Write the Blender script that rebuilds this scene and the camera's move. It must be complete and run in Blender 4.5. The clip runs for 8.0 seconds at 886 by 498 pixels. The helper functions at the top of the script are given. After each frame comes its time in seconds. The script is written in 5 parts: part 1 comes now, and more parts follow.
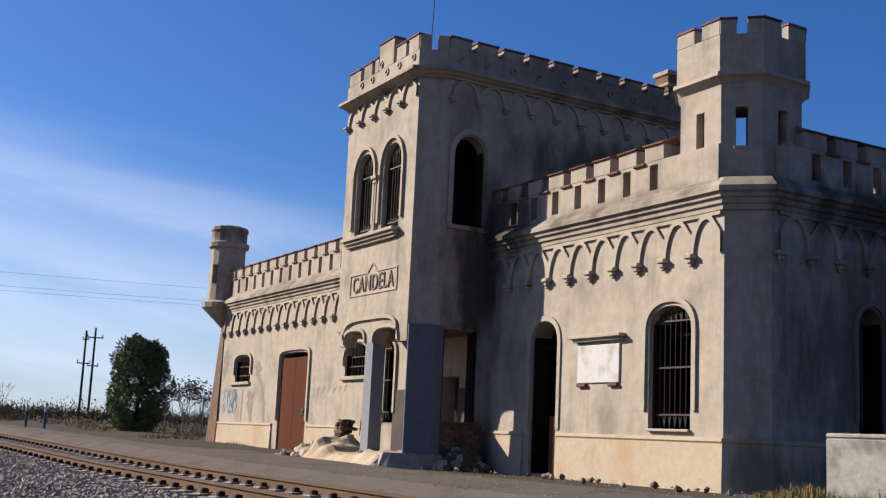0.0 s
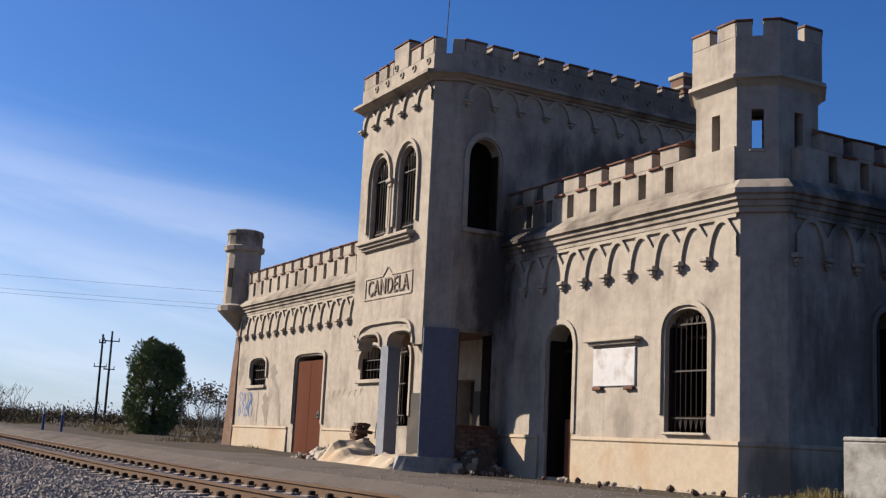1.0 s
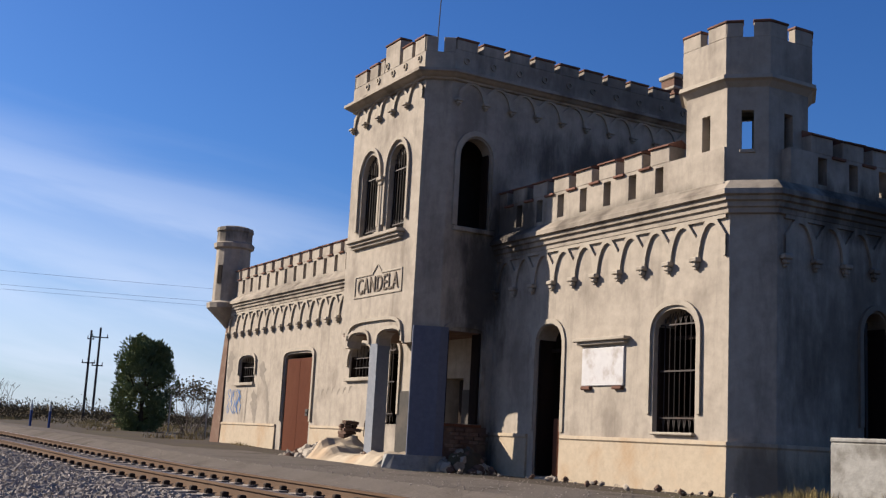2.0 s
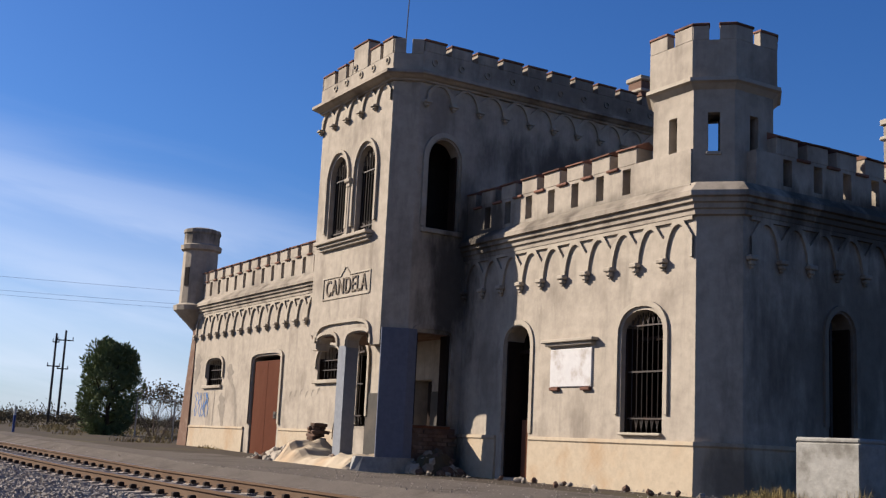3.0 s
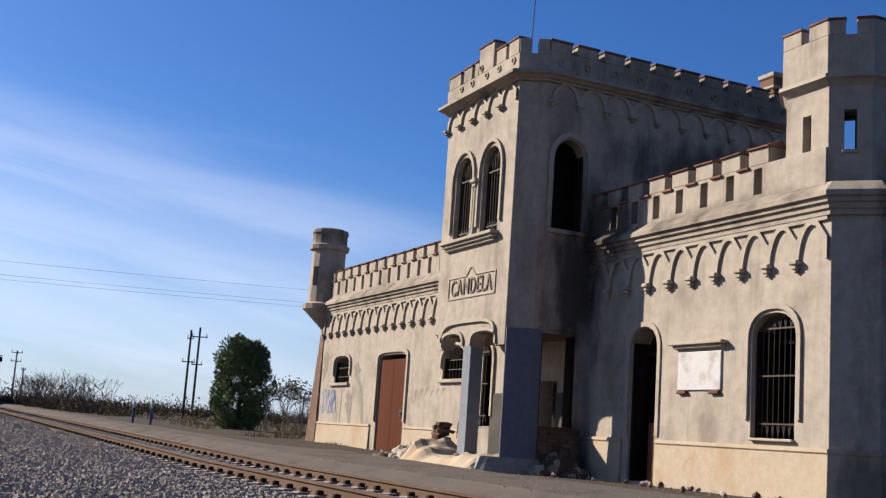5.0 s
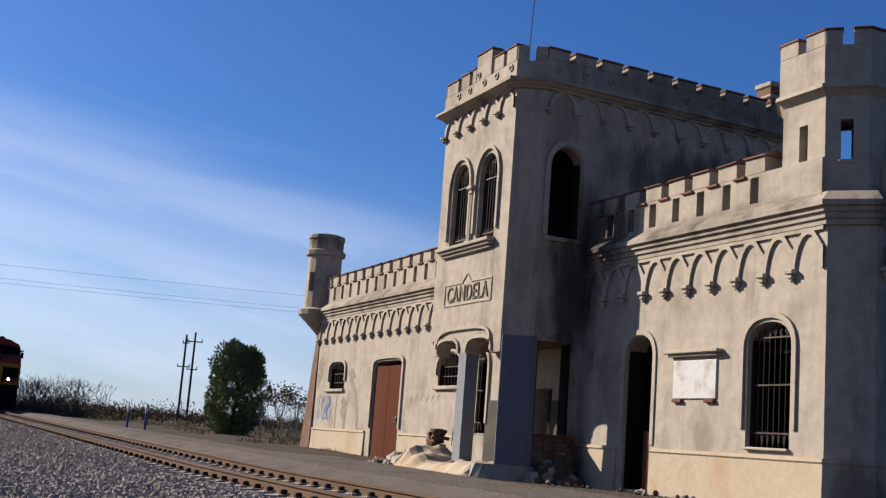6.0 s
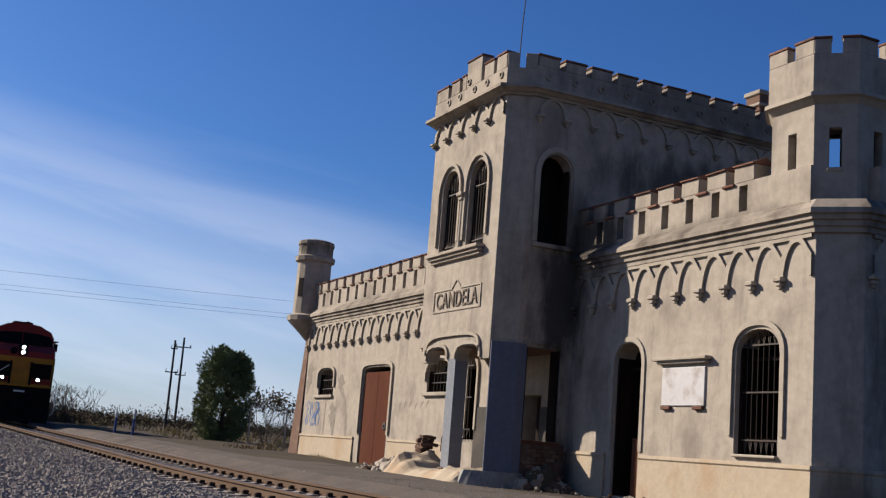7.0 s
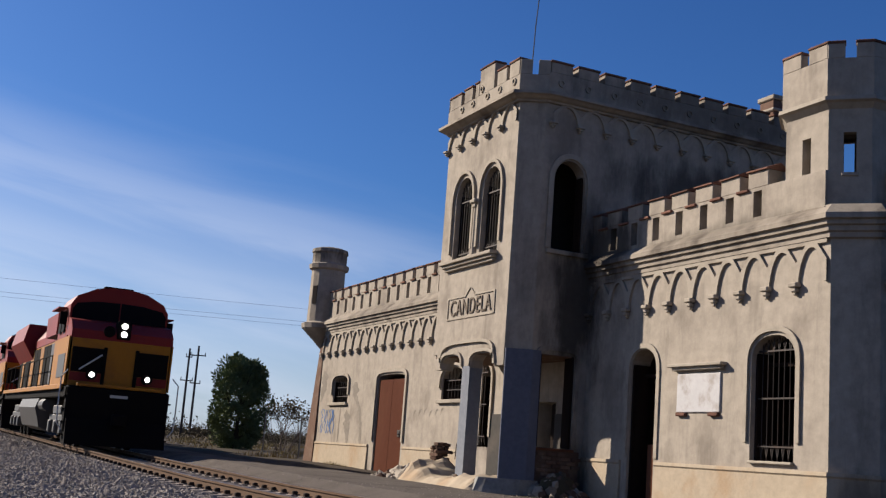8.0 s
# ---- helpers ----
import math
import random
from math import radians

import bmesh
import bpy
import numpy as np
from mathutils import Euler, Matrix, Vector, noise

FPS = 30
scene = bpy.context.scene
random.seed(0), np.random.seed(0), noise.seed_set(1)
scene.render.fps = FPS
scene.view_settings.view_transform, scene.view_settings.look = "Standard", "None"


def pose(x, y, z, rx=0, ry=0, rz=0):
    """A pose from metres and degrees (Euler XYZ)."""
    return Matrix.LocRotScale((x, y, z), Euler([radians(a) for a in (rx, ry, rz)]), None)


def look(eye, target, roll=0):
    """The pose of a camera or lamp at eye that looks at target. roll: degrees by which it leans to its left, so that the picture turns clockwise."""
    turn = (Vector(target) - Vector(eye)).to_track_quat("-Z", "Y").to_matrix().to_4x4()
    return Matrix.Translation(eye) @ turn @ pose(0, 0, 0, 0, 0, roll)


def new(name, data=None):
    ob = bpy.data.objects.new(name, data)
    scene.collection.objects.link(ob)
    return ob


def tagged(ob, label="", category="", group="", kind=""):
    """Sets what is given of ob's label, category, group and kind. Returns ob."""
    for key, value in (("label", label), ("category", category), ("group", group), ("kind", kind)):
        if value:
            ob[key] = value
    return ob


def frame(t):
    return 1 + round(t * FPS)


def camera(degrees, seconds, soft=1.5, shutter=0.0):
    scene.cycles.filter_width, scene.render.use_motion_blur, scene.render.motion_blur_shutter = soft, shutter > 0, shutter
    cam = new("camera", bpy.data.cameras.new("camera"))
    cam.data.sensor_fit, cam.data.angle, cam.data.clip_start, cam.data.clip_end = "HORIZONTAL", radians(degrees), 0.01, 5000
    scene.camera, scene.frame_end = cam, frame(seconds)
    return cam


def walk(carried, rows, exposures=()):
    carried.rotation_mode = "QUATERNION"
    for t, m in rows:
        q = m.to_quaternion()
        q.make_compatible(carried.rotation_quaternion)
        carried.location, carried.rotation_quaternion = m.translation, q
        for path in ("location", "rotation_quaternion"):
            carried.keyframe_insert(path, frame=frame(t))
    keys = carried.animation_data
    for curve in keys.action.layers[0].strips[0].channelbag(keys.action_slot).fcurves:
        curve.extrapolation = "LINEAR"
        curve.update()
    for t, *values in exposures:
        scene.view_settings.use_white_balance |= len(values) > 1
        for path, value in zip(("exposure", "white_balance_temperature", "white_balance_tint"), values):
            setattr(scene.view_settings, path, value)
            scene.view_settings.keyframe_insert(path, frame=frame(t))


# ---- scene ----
EYE = (13.712, -13.105, 0.62)
TURNS = [(0.0, 99.452, -2.678, 59.914), (0.5, 99.773, -2.645, 60.181), (1.0, 99.582, -2.717, 60.677), (1.5, 99.486, -2.862, 60.444),
         (3.0, 99.697, -2.703, 58.551), (3.2, 99.077, -2.164, 58.091), (3.5, 99.243, -2.978, 59.312), (4.0, 99.439, -3.068, 59.558),
         (4.5, 99.659, -3.781, 62.083), (5.0, 99.353, -3.920, 64.734), (6.5, 99.870, -4.474, 64.162), (7.0, 100.064, -4.461, 63.917),
         (7.5, 100.185, -4.256, 64.600), (8.0, 100.367, -4.299, 64.646)]
cam = camera(42.5, 8.0, soft=1.3)
walk(cam, [(t, pose(*EYE, a, b, c)) for t, a, b, c in TURNS], [(0.0, 1.25), (4.0, 1.25), (5.0, 1.27), (6.5, 1.07), (8.0, 0.98)])

# ---- light ----
SUN = Vector((-0.683, -0.546, 0.485)).normalized()
sun = new("sun", bpy.data.lights.new("sun", "SUN"))
sun.data.energy, sun.data.angle, sun.data.color = 5.0, radians(0.6), (1.0, 0.90, 0.77)
sun.matrix_world = look(SUN * 60, (0, 0, 0))

world = bpy.data.worlds.new("sky")
scene.world = world
world.use_nodes = True


def make_sky():
    nt = world.node_tree
    nt.nodes.clear()
    N, Lk = nt.nodes.new, nt.links.new
    out, bg, sky = N("ShaderNodeOutputWorld"), N("ShaderNodeBackground"), N("ShaderNodeTexSky")
    sky.sky_type, sky.sun_disc = "NISHITA", False
    sky.sun_elevation, sky.sun_rotation = math.asin(SUN.z), math.atan2(SUN.x, SUN.y)
    sky.air_density, sky.dust_density, sky.ozone_density = 1.0, 0.8, 2.0
    bg.inputs["Strength"].default_value = 0.05
    co = N("ShaderNodeTexCoord")

    def dot(v):
        d = N("ShaderNodeVectorMath")
        d.operation = "DOT_PRODUCT"
        d.inputs[1].default_value = v
        Lk(co.outputs["Generated"], d.inputs[0])
        return d.outputs["Value"]

    # thin cirrus in slanting bands: across runs along the bands, up rises through them
    across, up = dot((0.5, 0.866, 0)), dot((0.08, 0.14, 1.0))
    vec = N("ShaderNodeCombineXYZ")
    Lk(across, vec.inputs[0])
    Lk(up, vec.inputs[1])
    mp = N("ShaderNodeMapping")
    mp.inputs["Scale"].default_value = (1.0, 7.0, 1.0)
    Lk(vec.outputs[0], mp.inputs["Vector"])
    tex = N("ShaderNodeTexNoise")
    tex.inputs["Scale"].default_value, tex.inputs["Detail"].default_value, tex.inputs["Roughness"].default_value, tex.inputs["Distortion"].default_value = 3.2, 7, 0.55, 0.5
    Lk(mp.outputs["Vector"], tex.inputs["Vector"])
    wob = N("ShaderNodeMath")
    wob.operation = "MULTIPLY_ADD"
    wob.inputs[1].default_value = 0.09
    Lk(tex.outputs["Fac"], wob.inputs[0])
    Lk(up, wob.inputs[2])
    rng = N("ShaderNodeMapRange")
    rng.inputs["From Min"].default_value, rng.inputs["From Max"].default_value = 0.002, 0.266
    Lk(wob.outputs[0], rng.inputs["Value"])
    ramp = N("ShaderNodeValToRGB")
    ramp.color_ramp.interpolation = "B_SPLINE"
    els = ramp.color_ramp.elements
    stops = ((0.0, 0.72), (0.2, 0.60), (0.34, 0.42), (0.43, 0.62), (0.52, 0.48), (0.60, 0.22), (0.66, 0.32), (0.73, 0.44), (0.81, 0.16), (0.9, 0.0))
    els[0].position, els[0].color = stops[0][0], (stops[0][1],) * 3 + (1,)
    els[1].position, els[1].color = stops[-1][0], (0, 0, 0, 1)
    for p, v in stops[1:-1]:
        els.new(p).color = (v, v, v, 1)
    Lk(rng.outputs["Result"], ramp.inputs["Fac"])
    side = N("ShaderNodeMapRange")
    side.interpolation_type = "SMOOTHSTEP"
    for k, v in (("From Min", -0.22), ("From Max", 0.12), ("To Min", 1.0), ("To Max", 0.12)):
        side.inputs[k].default_value = v
    Lk(across, side.inputs["Value"])
    mul, mul2 = N("ShaderNodeMath"), N("ShaderNodeMath")
    mul.operation = mul2.operation = "MULTIPLY"
    Lk(ramp.outputs["Color"], mul.inputs[0])
    Lk(side.outputs["Result"], mul.inputs[1])
    vary = N("ShaderNodeMapRange")
    for k, v in (("From Min", 0.3), ("From Max", 0.65), ("To Min", 0.5), ("To Max", 1.05)):
        vary.inputs[k].default_value = v
    Lk(tex.outputs["Fac"], vary.inputs["Value"])
    Lk(mul.outputs[0], mul2.inputs[0])
    Lk(vary.outputs["Result"], mul2.inputs[1])
    hs, tint, mix = N("ShaderNodeHueSaturation"), N("ShaderNodeMix"), N("ShaderNodeMix")
    hs.inputs["Saturation"].default_value = 1.22
    tint.data_type, tint.blend_type = "RGBA", "MULTIPLY"
    tint.inputs["Factor"].default_value = 1.0
    tint.inputs["B"].default_value = (0.40, 0.615, 0.985, 1)
    mix.data_type = "RGBA"
    mix.inputs["B"].default_value = (7.3, 7.9, 9.6, 1)
    Lk(sky.outputs["Color"], hs.inputs["Color"])
    Lk(hs.outputs["Color"], tint.inputs["A"])
    Lk(tint.outputs["Result"], mix.inputs["A"])
    Lk(mul2.outputs[0], mix.inputs["Factor"])
    Lk(mix.outputs["Result"], bg.inputs["Color"])
    Lk(bg.outputs[0], out.inputs["Surface"])


make_sky()


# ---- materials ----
# black mildew and soot, plus shade painted on sunless walls: (middle, reach, strength)
SOOT_SHADE_SITES = (((-7.1, 3.8, 7.0), (0.8, 3.6, 0.9), 0.75), ((-7.1, -0.4, 4.0), (0.9, 0.8, 1.8), 0.85), ((-6.5, 0.0, 5.2), (1.4, 0.6, 0.95), 0.8),
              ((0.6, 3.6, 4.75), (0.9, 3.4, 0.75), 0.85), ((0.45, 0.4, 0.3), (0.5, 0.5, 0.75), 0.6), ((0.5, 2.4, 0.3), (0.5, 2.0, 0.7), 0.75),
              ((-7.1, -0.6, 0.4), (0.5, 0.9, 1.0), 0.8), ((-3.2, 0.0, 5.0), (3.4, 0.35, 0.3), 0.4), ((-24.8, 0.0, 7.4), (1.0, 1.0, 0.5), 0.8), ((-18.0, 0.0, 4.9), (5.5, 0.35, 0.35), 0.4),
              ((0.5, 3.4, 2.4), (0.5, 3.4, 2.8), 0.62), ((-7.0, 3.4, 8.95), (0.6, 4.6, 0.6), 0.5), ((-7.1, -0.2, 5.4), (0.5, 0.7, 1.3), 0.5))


def soot_shade_group():
    g = bpy.data.node_groups.new("soot_and_shade", "ShaderNodeTree")
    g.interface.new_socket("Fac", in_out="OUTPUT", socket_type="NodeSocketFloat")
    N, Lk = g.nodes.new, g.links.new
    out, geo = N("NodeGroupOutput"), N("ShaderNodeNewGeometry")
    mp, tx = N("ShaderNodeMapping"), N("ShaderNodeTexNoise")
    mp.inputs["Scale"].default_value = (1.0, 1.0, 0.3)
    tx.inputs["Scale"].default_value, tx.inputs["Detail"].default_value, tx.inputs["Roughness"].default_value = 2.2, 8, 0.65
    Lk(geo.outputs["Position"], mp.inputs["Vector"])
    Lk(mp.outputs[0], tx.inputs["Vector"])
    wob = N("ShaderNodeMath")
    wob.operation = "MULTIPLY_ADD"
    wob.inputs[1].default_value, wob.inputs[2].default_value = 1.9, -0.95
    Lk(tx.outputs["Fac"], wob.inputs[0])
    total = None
    for c, r, k in SOOT_SHADE_SITES:
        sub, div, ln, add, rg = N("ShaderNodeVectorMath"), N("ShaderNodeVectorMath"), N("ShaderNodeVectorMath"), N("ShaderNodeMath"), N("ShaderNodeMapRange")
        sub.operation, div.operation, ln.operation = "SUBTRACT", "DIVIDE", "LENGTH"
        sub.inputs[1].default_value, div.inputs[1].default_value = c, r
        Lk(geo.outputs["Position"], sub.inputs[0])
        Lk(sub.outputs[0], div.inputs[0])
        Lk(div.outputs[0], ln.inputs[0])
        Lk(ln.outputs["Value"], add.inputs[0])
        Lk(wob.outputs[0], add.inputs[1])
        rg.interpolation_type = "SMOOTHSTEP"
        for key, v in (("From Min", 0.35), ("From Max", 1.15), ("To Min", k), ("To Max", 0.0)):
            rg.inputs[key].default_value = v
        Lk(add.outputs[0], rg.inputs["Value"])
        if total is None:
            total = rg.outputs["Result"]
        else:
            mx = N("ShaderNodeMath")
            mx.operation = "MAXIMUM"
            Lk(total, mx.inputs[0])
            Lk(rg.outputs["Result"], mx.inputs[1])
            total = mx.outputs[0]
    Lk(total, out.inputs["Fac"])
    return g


SOOT_SHADE = soot_shade_group()


def mat(name, colour, rough=0.85, metal=0.0, grain=18.0, amount=0.25, stain=None, stain_scale=0.8, stain_amount=0.5, bump=0.25, emit=0.0, upright=1.0, per=0.0, drip=0.0, soot_shade=False):
    """A surface with fine grain, larger stains and relief; upright below 1 draws the stains out downwards; per: change from piece to piece."""
    m = bpy.data.materials.new(name)
    m.use_nodes = True
    nt = m.node_tree
    N, Lk = nt.nodes.new, nt.links.new
    bs = nt.nodes["Principled BSDF"]
    bs.inputs["Roughness"].default_value, bs.inputs["Metallic"].default_value = rough, metal
    if rough >= 0.45:
        bs.inputs["Specular IOR Level"].default_value = 0.03 if rough > 0.65 else 0.2
    geo = N("ShaderNodeNewGeometry")
    tex = N("ShaderNodeTexNoise")
    tex.inputs["Scale"].default_value, tex.inputs["Detail"].default_value, tex.inputs["Roughness"].default_value = grain, 6, 0.65
    Lk(geo.outputs["Position"], tex.inputs["Vector"])
    hi = tuple(min(1, c * (1 + amount)) for c in colour)
    lo = tuple(c * (1 - amount) for c in colour)
    mix = N("ShaderNodeMix")
    mix.data_type = "RGBA"
    mix.inputs["A"].default_value, mix.inputs["B"].default_value = (*lo, 1), (*hi, 1)
    Lk(tex.outputs["Fac"], mix.inputs["Factor"])
    col = mix.outputs["Result"]
    mp = N("ShaderNodeMapping")
    mp.inputs["Scale"].default_value = (1, 1, upright)
    Lk(geo.outputs["Position"], mp.inputs["Vector"])
    if stain:
        tx = N("ShaderNodeTexNoise")
        tx.inputs["Scale"].default_value, tx.inputs["Detail"].default_value, tx.inputs["Roughness"].default_value = stain_scale, 7, 0.62
        Lk(mp.outputs[0], tx.inputs["Vector"])
        rg = N("ShaderNodeMapRange")
        rg.interpolation_type = "SMOOTHSTEP"
        rg.inputs["From Min"].default_value, rg.inputs["From Max"].default_value, rg.inputs["To Max"].default_value = 0.46, 0.72, stain_amount
        Lk(tx.outputs["Fac"], rg.inputs["Value"])
        mx = N("ShaderNodeMix")
        mx.data_type = "RGBA"
        mx.inputs["B"].default_value = (*stain, 1)
        Lk(rg.outputs["Result"], mx.inputs["Factor"])
        Lk(col, mx.inputs["A"])
        col = mx.outputs["Result"]
    if drip:
        dm, dt, dr, dx = N("ShaderNodeMapping"), N("ShaderNodeTexNoise"), N("ShaderNodeMapRange"), N("ShaderNodeMix")
        dm.inputs["Scale"].default_value = (2.0, 2.0, 0.3)
        dt.inputs["Scale"].default_value, dt.inputs["Detail"].default_value, dt.inputs["Roughness"].default_value = 1.6, 8, 0.7
        dr.interpolation_type = "SMOOTHSTEP"
        dr.inputs["From Min"].default_value, dr.inputs["From Max"].default_value, dr.inputs["To Max"].default_value = 0.48, 0.7, drip
        dx.data_type = "RGBA"
        dx.inputs["B"].default_value = (*(c * 0.32 for c in colour), 1)
        Lk(geo.outputs["Position"], dm.inputs["Vector"])
        Lk(dm.outputs[0], dt.inputs["Vector"])
        Lk(dt.outputs["Fac"], dr.inputs["Value"])
        Lk(dr.outputs["Result"], dx.inputs["Factor"])
        Lk(col, dx.inputs["A"])
        col = dx.outputs["Result"]
    # blends in the dark mask of stains and painted wall shade
    if soot_shade:
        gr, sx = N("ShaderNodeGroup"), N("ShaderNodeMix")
        gr.node_tree = SOOT_SHADE
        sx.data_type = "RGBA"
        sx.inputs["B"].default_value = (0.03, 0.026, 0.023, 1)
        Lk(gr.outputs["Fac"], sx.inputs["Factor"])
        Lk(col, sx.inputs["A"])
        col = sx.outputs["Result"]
    if per:
        oi, hv, rr = N("ShaderNodeObjectInfo"), N("ShaderNodeHueSaturation"), N("ShaderNodeMapRange")
        rr.inputs["To Min"].default_value, rr.inputs["To Max"].default_value = 1 - per, 1 + per
        Lk(oi.outputs["Random"], rr.inputs["Value"])
        Lk(rr.outputs["Result"], hv.inputs["Value"])
        Lk(col, hv.inputs["Color"])
        col = hv.outputs["Color"]
    Lk(col, bs.inputs["Base Color"])
    if bump:
        bp = N("ShaderNodeBump")
        bp.inputs["Strength"].default_value, bp.inputs["Distance"].default_value = bump, 0.02
        Lk(tex.outputs["Fac"], bp.inputs["Height"])
        Lk(bp.outputs["Normal"], bs.inputs["Normal"])
    if emit:
        bs.inputs["Emission Color"].default_value, bs.inputs["Emission Strength"].default_value = (*colour, 1), emit
    return m


PLASTER = mat("weathered_plaster", (0.29, 0.25, 0.207), 0.92, 0, 5, 0.36, (0.165, 0.138, 0.115), 0.9, 0.8, 0.3, upright=0.75, drip=0.3, soot_shade=True)
PLINTH = mat("ochre_plaster", (0.32, 0.262, 0.195), 0.9, 0, 9, 0.26, (0.26, 0.15, 0.07), 1.1, 0.45, 0.3, soot_shade=True)
TRIM = mat("pale_plaster_trim", (0.295, 0.256, 0.21), 0.9, 0, 10, 0.18, (0.14, 0.112, 0.09), 1.6, 0.5, 0.2, soot_shade=True)
SOOT = mat("stained_cornice", (0.26, 0.222, 0.182), 0.9, 0, 12, 0.25, (0.07, 0.056, 0.047), 1.5, 0.75, 0.3, soot_shade=True)
BRICK = mat("red_brick_coping", (0.15, 0.078, 0.058), 0.9, 0, 22, 0.35, (0.055, 0.038, 0.03), 2.0, 0.7, 0.4, per=0.25)
RAWBRICK = mat("exposed_brick", (0.105, 0.066, 0.05), 0.95, 0, 16, 0.35, (0.17, 0.13, 0.1), 2.4, 0.6, 0.5, per=0.25)
DADO = mat("dark_dado_paint", (0.06, 0.055, 0.05), 0.85, 0, 9, 0.25, (0.11, 0.09, 0.075), 1.5, 0.5, 0.2)
# near black, so frames put shade into the reveals; porch door shares it
DARKWOOD = mat("near_black_wood", (0.016, 0.011, 0.009), 0.85, 0, 12, 0.3, (0.03, 0.018, 0.013), 2.0, 0.5, 0.2, upright=0.2)
# near-black colour that stands for the shade inside the rooms
ROOM_SHADE = mat("room_shade", (0.032, 0.026, 0.023), 0.95, 0, 6, 0.3, bump=0)
BLUE = mat("blue_painted_plaster", (0.105, 0.112, 0.145), 0.8, 0, 10, 0.25, (0.06, 0.064, 0.085), 1.0, 0.6, 0.25, upright=0.4)
PALEBLUE = mat("pale_blue_painted_plaster", (0.165, 0.172, 0.19), 0.8, 0, 10, 0.25, (0.10, 0.108, 0.13), 1.6, 0.7, 0.25, upright=0.4)
RUSTDOOR = mat("rust_red_steel", (0.066, 0.021, 0.011), 0.8, 0.0, 6, 0.2, (0.085, 0.032, 0.018), 1.2, 0.5, 0.1, upright=0.3)
OLDWOOD = mat("brown_old_wood", (0.11, 0.046, 0.027), 0.8, 0, 12, 0.25, (0.05, 0.026, 0.018), 1.5, 0.5, 0.2, upright=0.15)
IRON = mat("black_wrought_iron", (0.03, 0.024, 0.022), 0.6, 0.3, 30, 0.3, (0.07, 0.036, 0.024), 4, 0.5, 0.1)
PLATE = mat("white_blank_plaque", (0.40, 0.385, 0.385), 0.8, 0, 9, 0.15, (0.24, 0.205, 0.175), 2.6, 0.85, 0.15)
LETTER = mat("dark_carved_letter", (0.125, 0.102, 0.083), 0.9, 0, 20, 0.2)
GRAFFITI = mat("blue_spray_paint", (0.06, 0.12, 0.26), 0.7, 0, 20, 0.2, (0.15, 0.19, 0.25), 6, 0.6, 0)
DAMP = mat("grey_damp_patch", (0.185, 0.16, 0.135), 0.9, 0, 10, 0.25, (0.25, 0.215, 0.175), 2.5, 0.6, 0.2)
BLOCK = mat("whitewashed_concrete", (0.215, 0.205, 0.19), 0.9, 0, 9, 0.4, (0.10, 0.09, 0.078), 2.3, 0.85, 0.6)
GROUND = mat("dry_dirt", (0.052, 0.042, 0.035), 0.97, 0, 3.0, 0.4, (0.07, 0.06, 0.03), 0.35, 0.75, 0.6)
PAVE = mat("gravelly_platform", (0.098, 0.083, 0.073), 0.97, 0, 30, 0.6, (0.045, 0.037, 0.031), 0.8, 0.7, 1.0)
STONE = mat("grey_ballast", (0.21, 0.184, 0.166), 0.95, 0, 7, 0.45, (0.29, 0.25, 0.225), 5, 0.8, 0.3)
RAIL = mat("rusty_rail_side", (0.088, 0.056, 0.038), 0.8, 0.1, 14, 0.2, (0.12, 0.08, 0.055), 1.0, 0.5, 0.1)
RAILTOP = mat("polished_rail_head", (0.12, 0.09, 0.075), 0.45, 0.6, 12, 0.2, bump=0)
SLEEPER = mat("grey_concrete_sleeper", (0.21, 0.18, 0.16), 0.95, 0, 16, 0.3, (0.1, 0.078, 0.062), 1.5, 0.6, 0.4)
CLIP = mat("dark_rail_clip", (0.03, 0.022, 0.018), 0.8, 0.2, 20, 0.3)
LEAF = mat("dark_green_foliage", (0.105, 0.128, 0.057), 0.7, 0, 2.5, 0.5, (0.135, 0.142, 0.07), 1.4, 0.6, 0)
BRUSH = mat("olive_brown_brush", (0.085, 0.067, 0.042), 0.9, 0, 1.2, 0.35, (0.06, 0.056, 0.03), 0.3, 0.7, 0)
TWIG = mat("grey_brown_twigs", (0.085, 0.065, 0.054), 0.9, 0, 8, 0.25)
STRAW = mat("dry_straw_grass", (0.17, 0.127, 0.058), 0.9, 0, 5, 0.35, (0.095, 0.085, 0.034), 2, 0.6, 0)
BARK = mat("dark_bark", (0.05, 0.04, 0.03), 0.95, 0, 12, 0.3)
POLE = mat("dark_weathered_pole", (0.045, 0.038, 0.036), 0.9, 0, 8, 0.25)
WIRE = mat("grey_cable", (0.09, 0.10, 0.13), 0.7, 0, 8, 0.1, bump=0)
GALV = mat("galvanised_steel", (0.15, 0.15, 0.155), 0.5, 0.6, 12, 0.15, bump=0)
BLUEPOST = mat("blue_painted_post", (0.035, 0.055, 0.15), 0.7, 0, 12, 0.15, bump=0)
WHITEPOST = mat("white_painted_post", (0.32, 0.32, 0.33), 0.6, 0, 12, 0.1, bump=0)
# distance haze is put into the colour: pale blue with its own emission
HILL = mat("hill_with_glowing_haze", (0.33, 0.38, 0.45), 1.0, 0, 0.002, 0.1, bump=0, emit=0.6)
T_RED = mat("red_locomotive_paint", (0.17, 0.009, 0.006), 0.5, 0, 5, 0.1, (0.08, 0.008, 0.008), 1.0, 0.5, 0)
T_YEL = mat("yellow_locomotive_paint", (0.28, 0.11, 0.004), 0.5, 0, 5, 0.15, (0.13, 0.045, 0.01), 1.2, 0.5, 0)
T_BLK = mat("black_locomotive_paint", (0.007, 0.006, 0.006), 0.8, 0, 6, 0.2, bump=0)
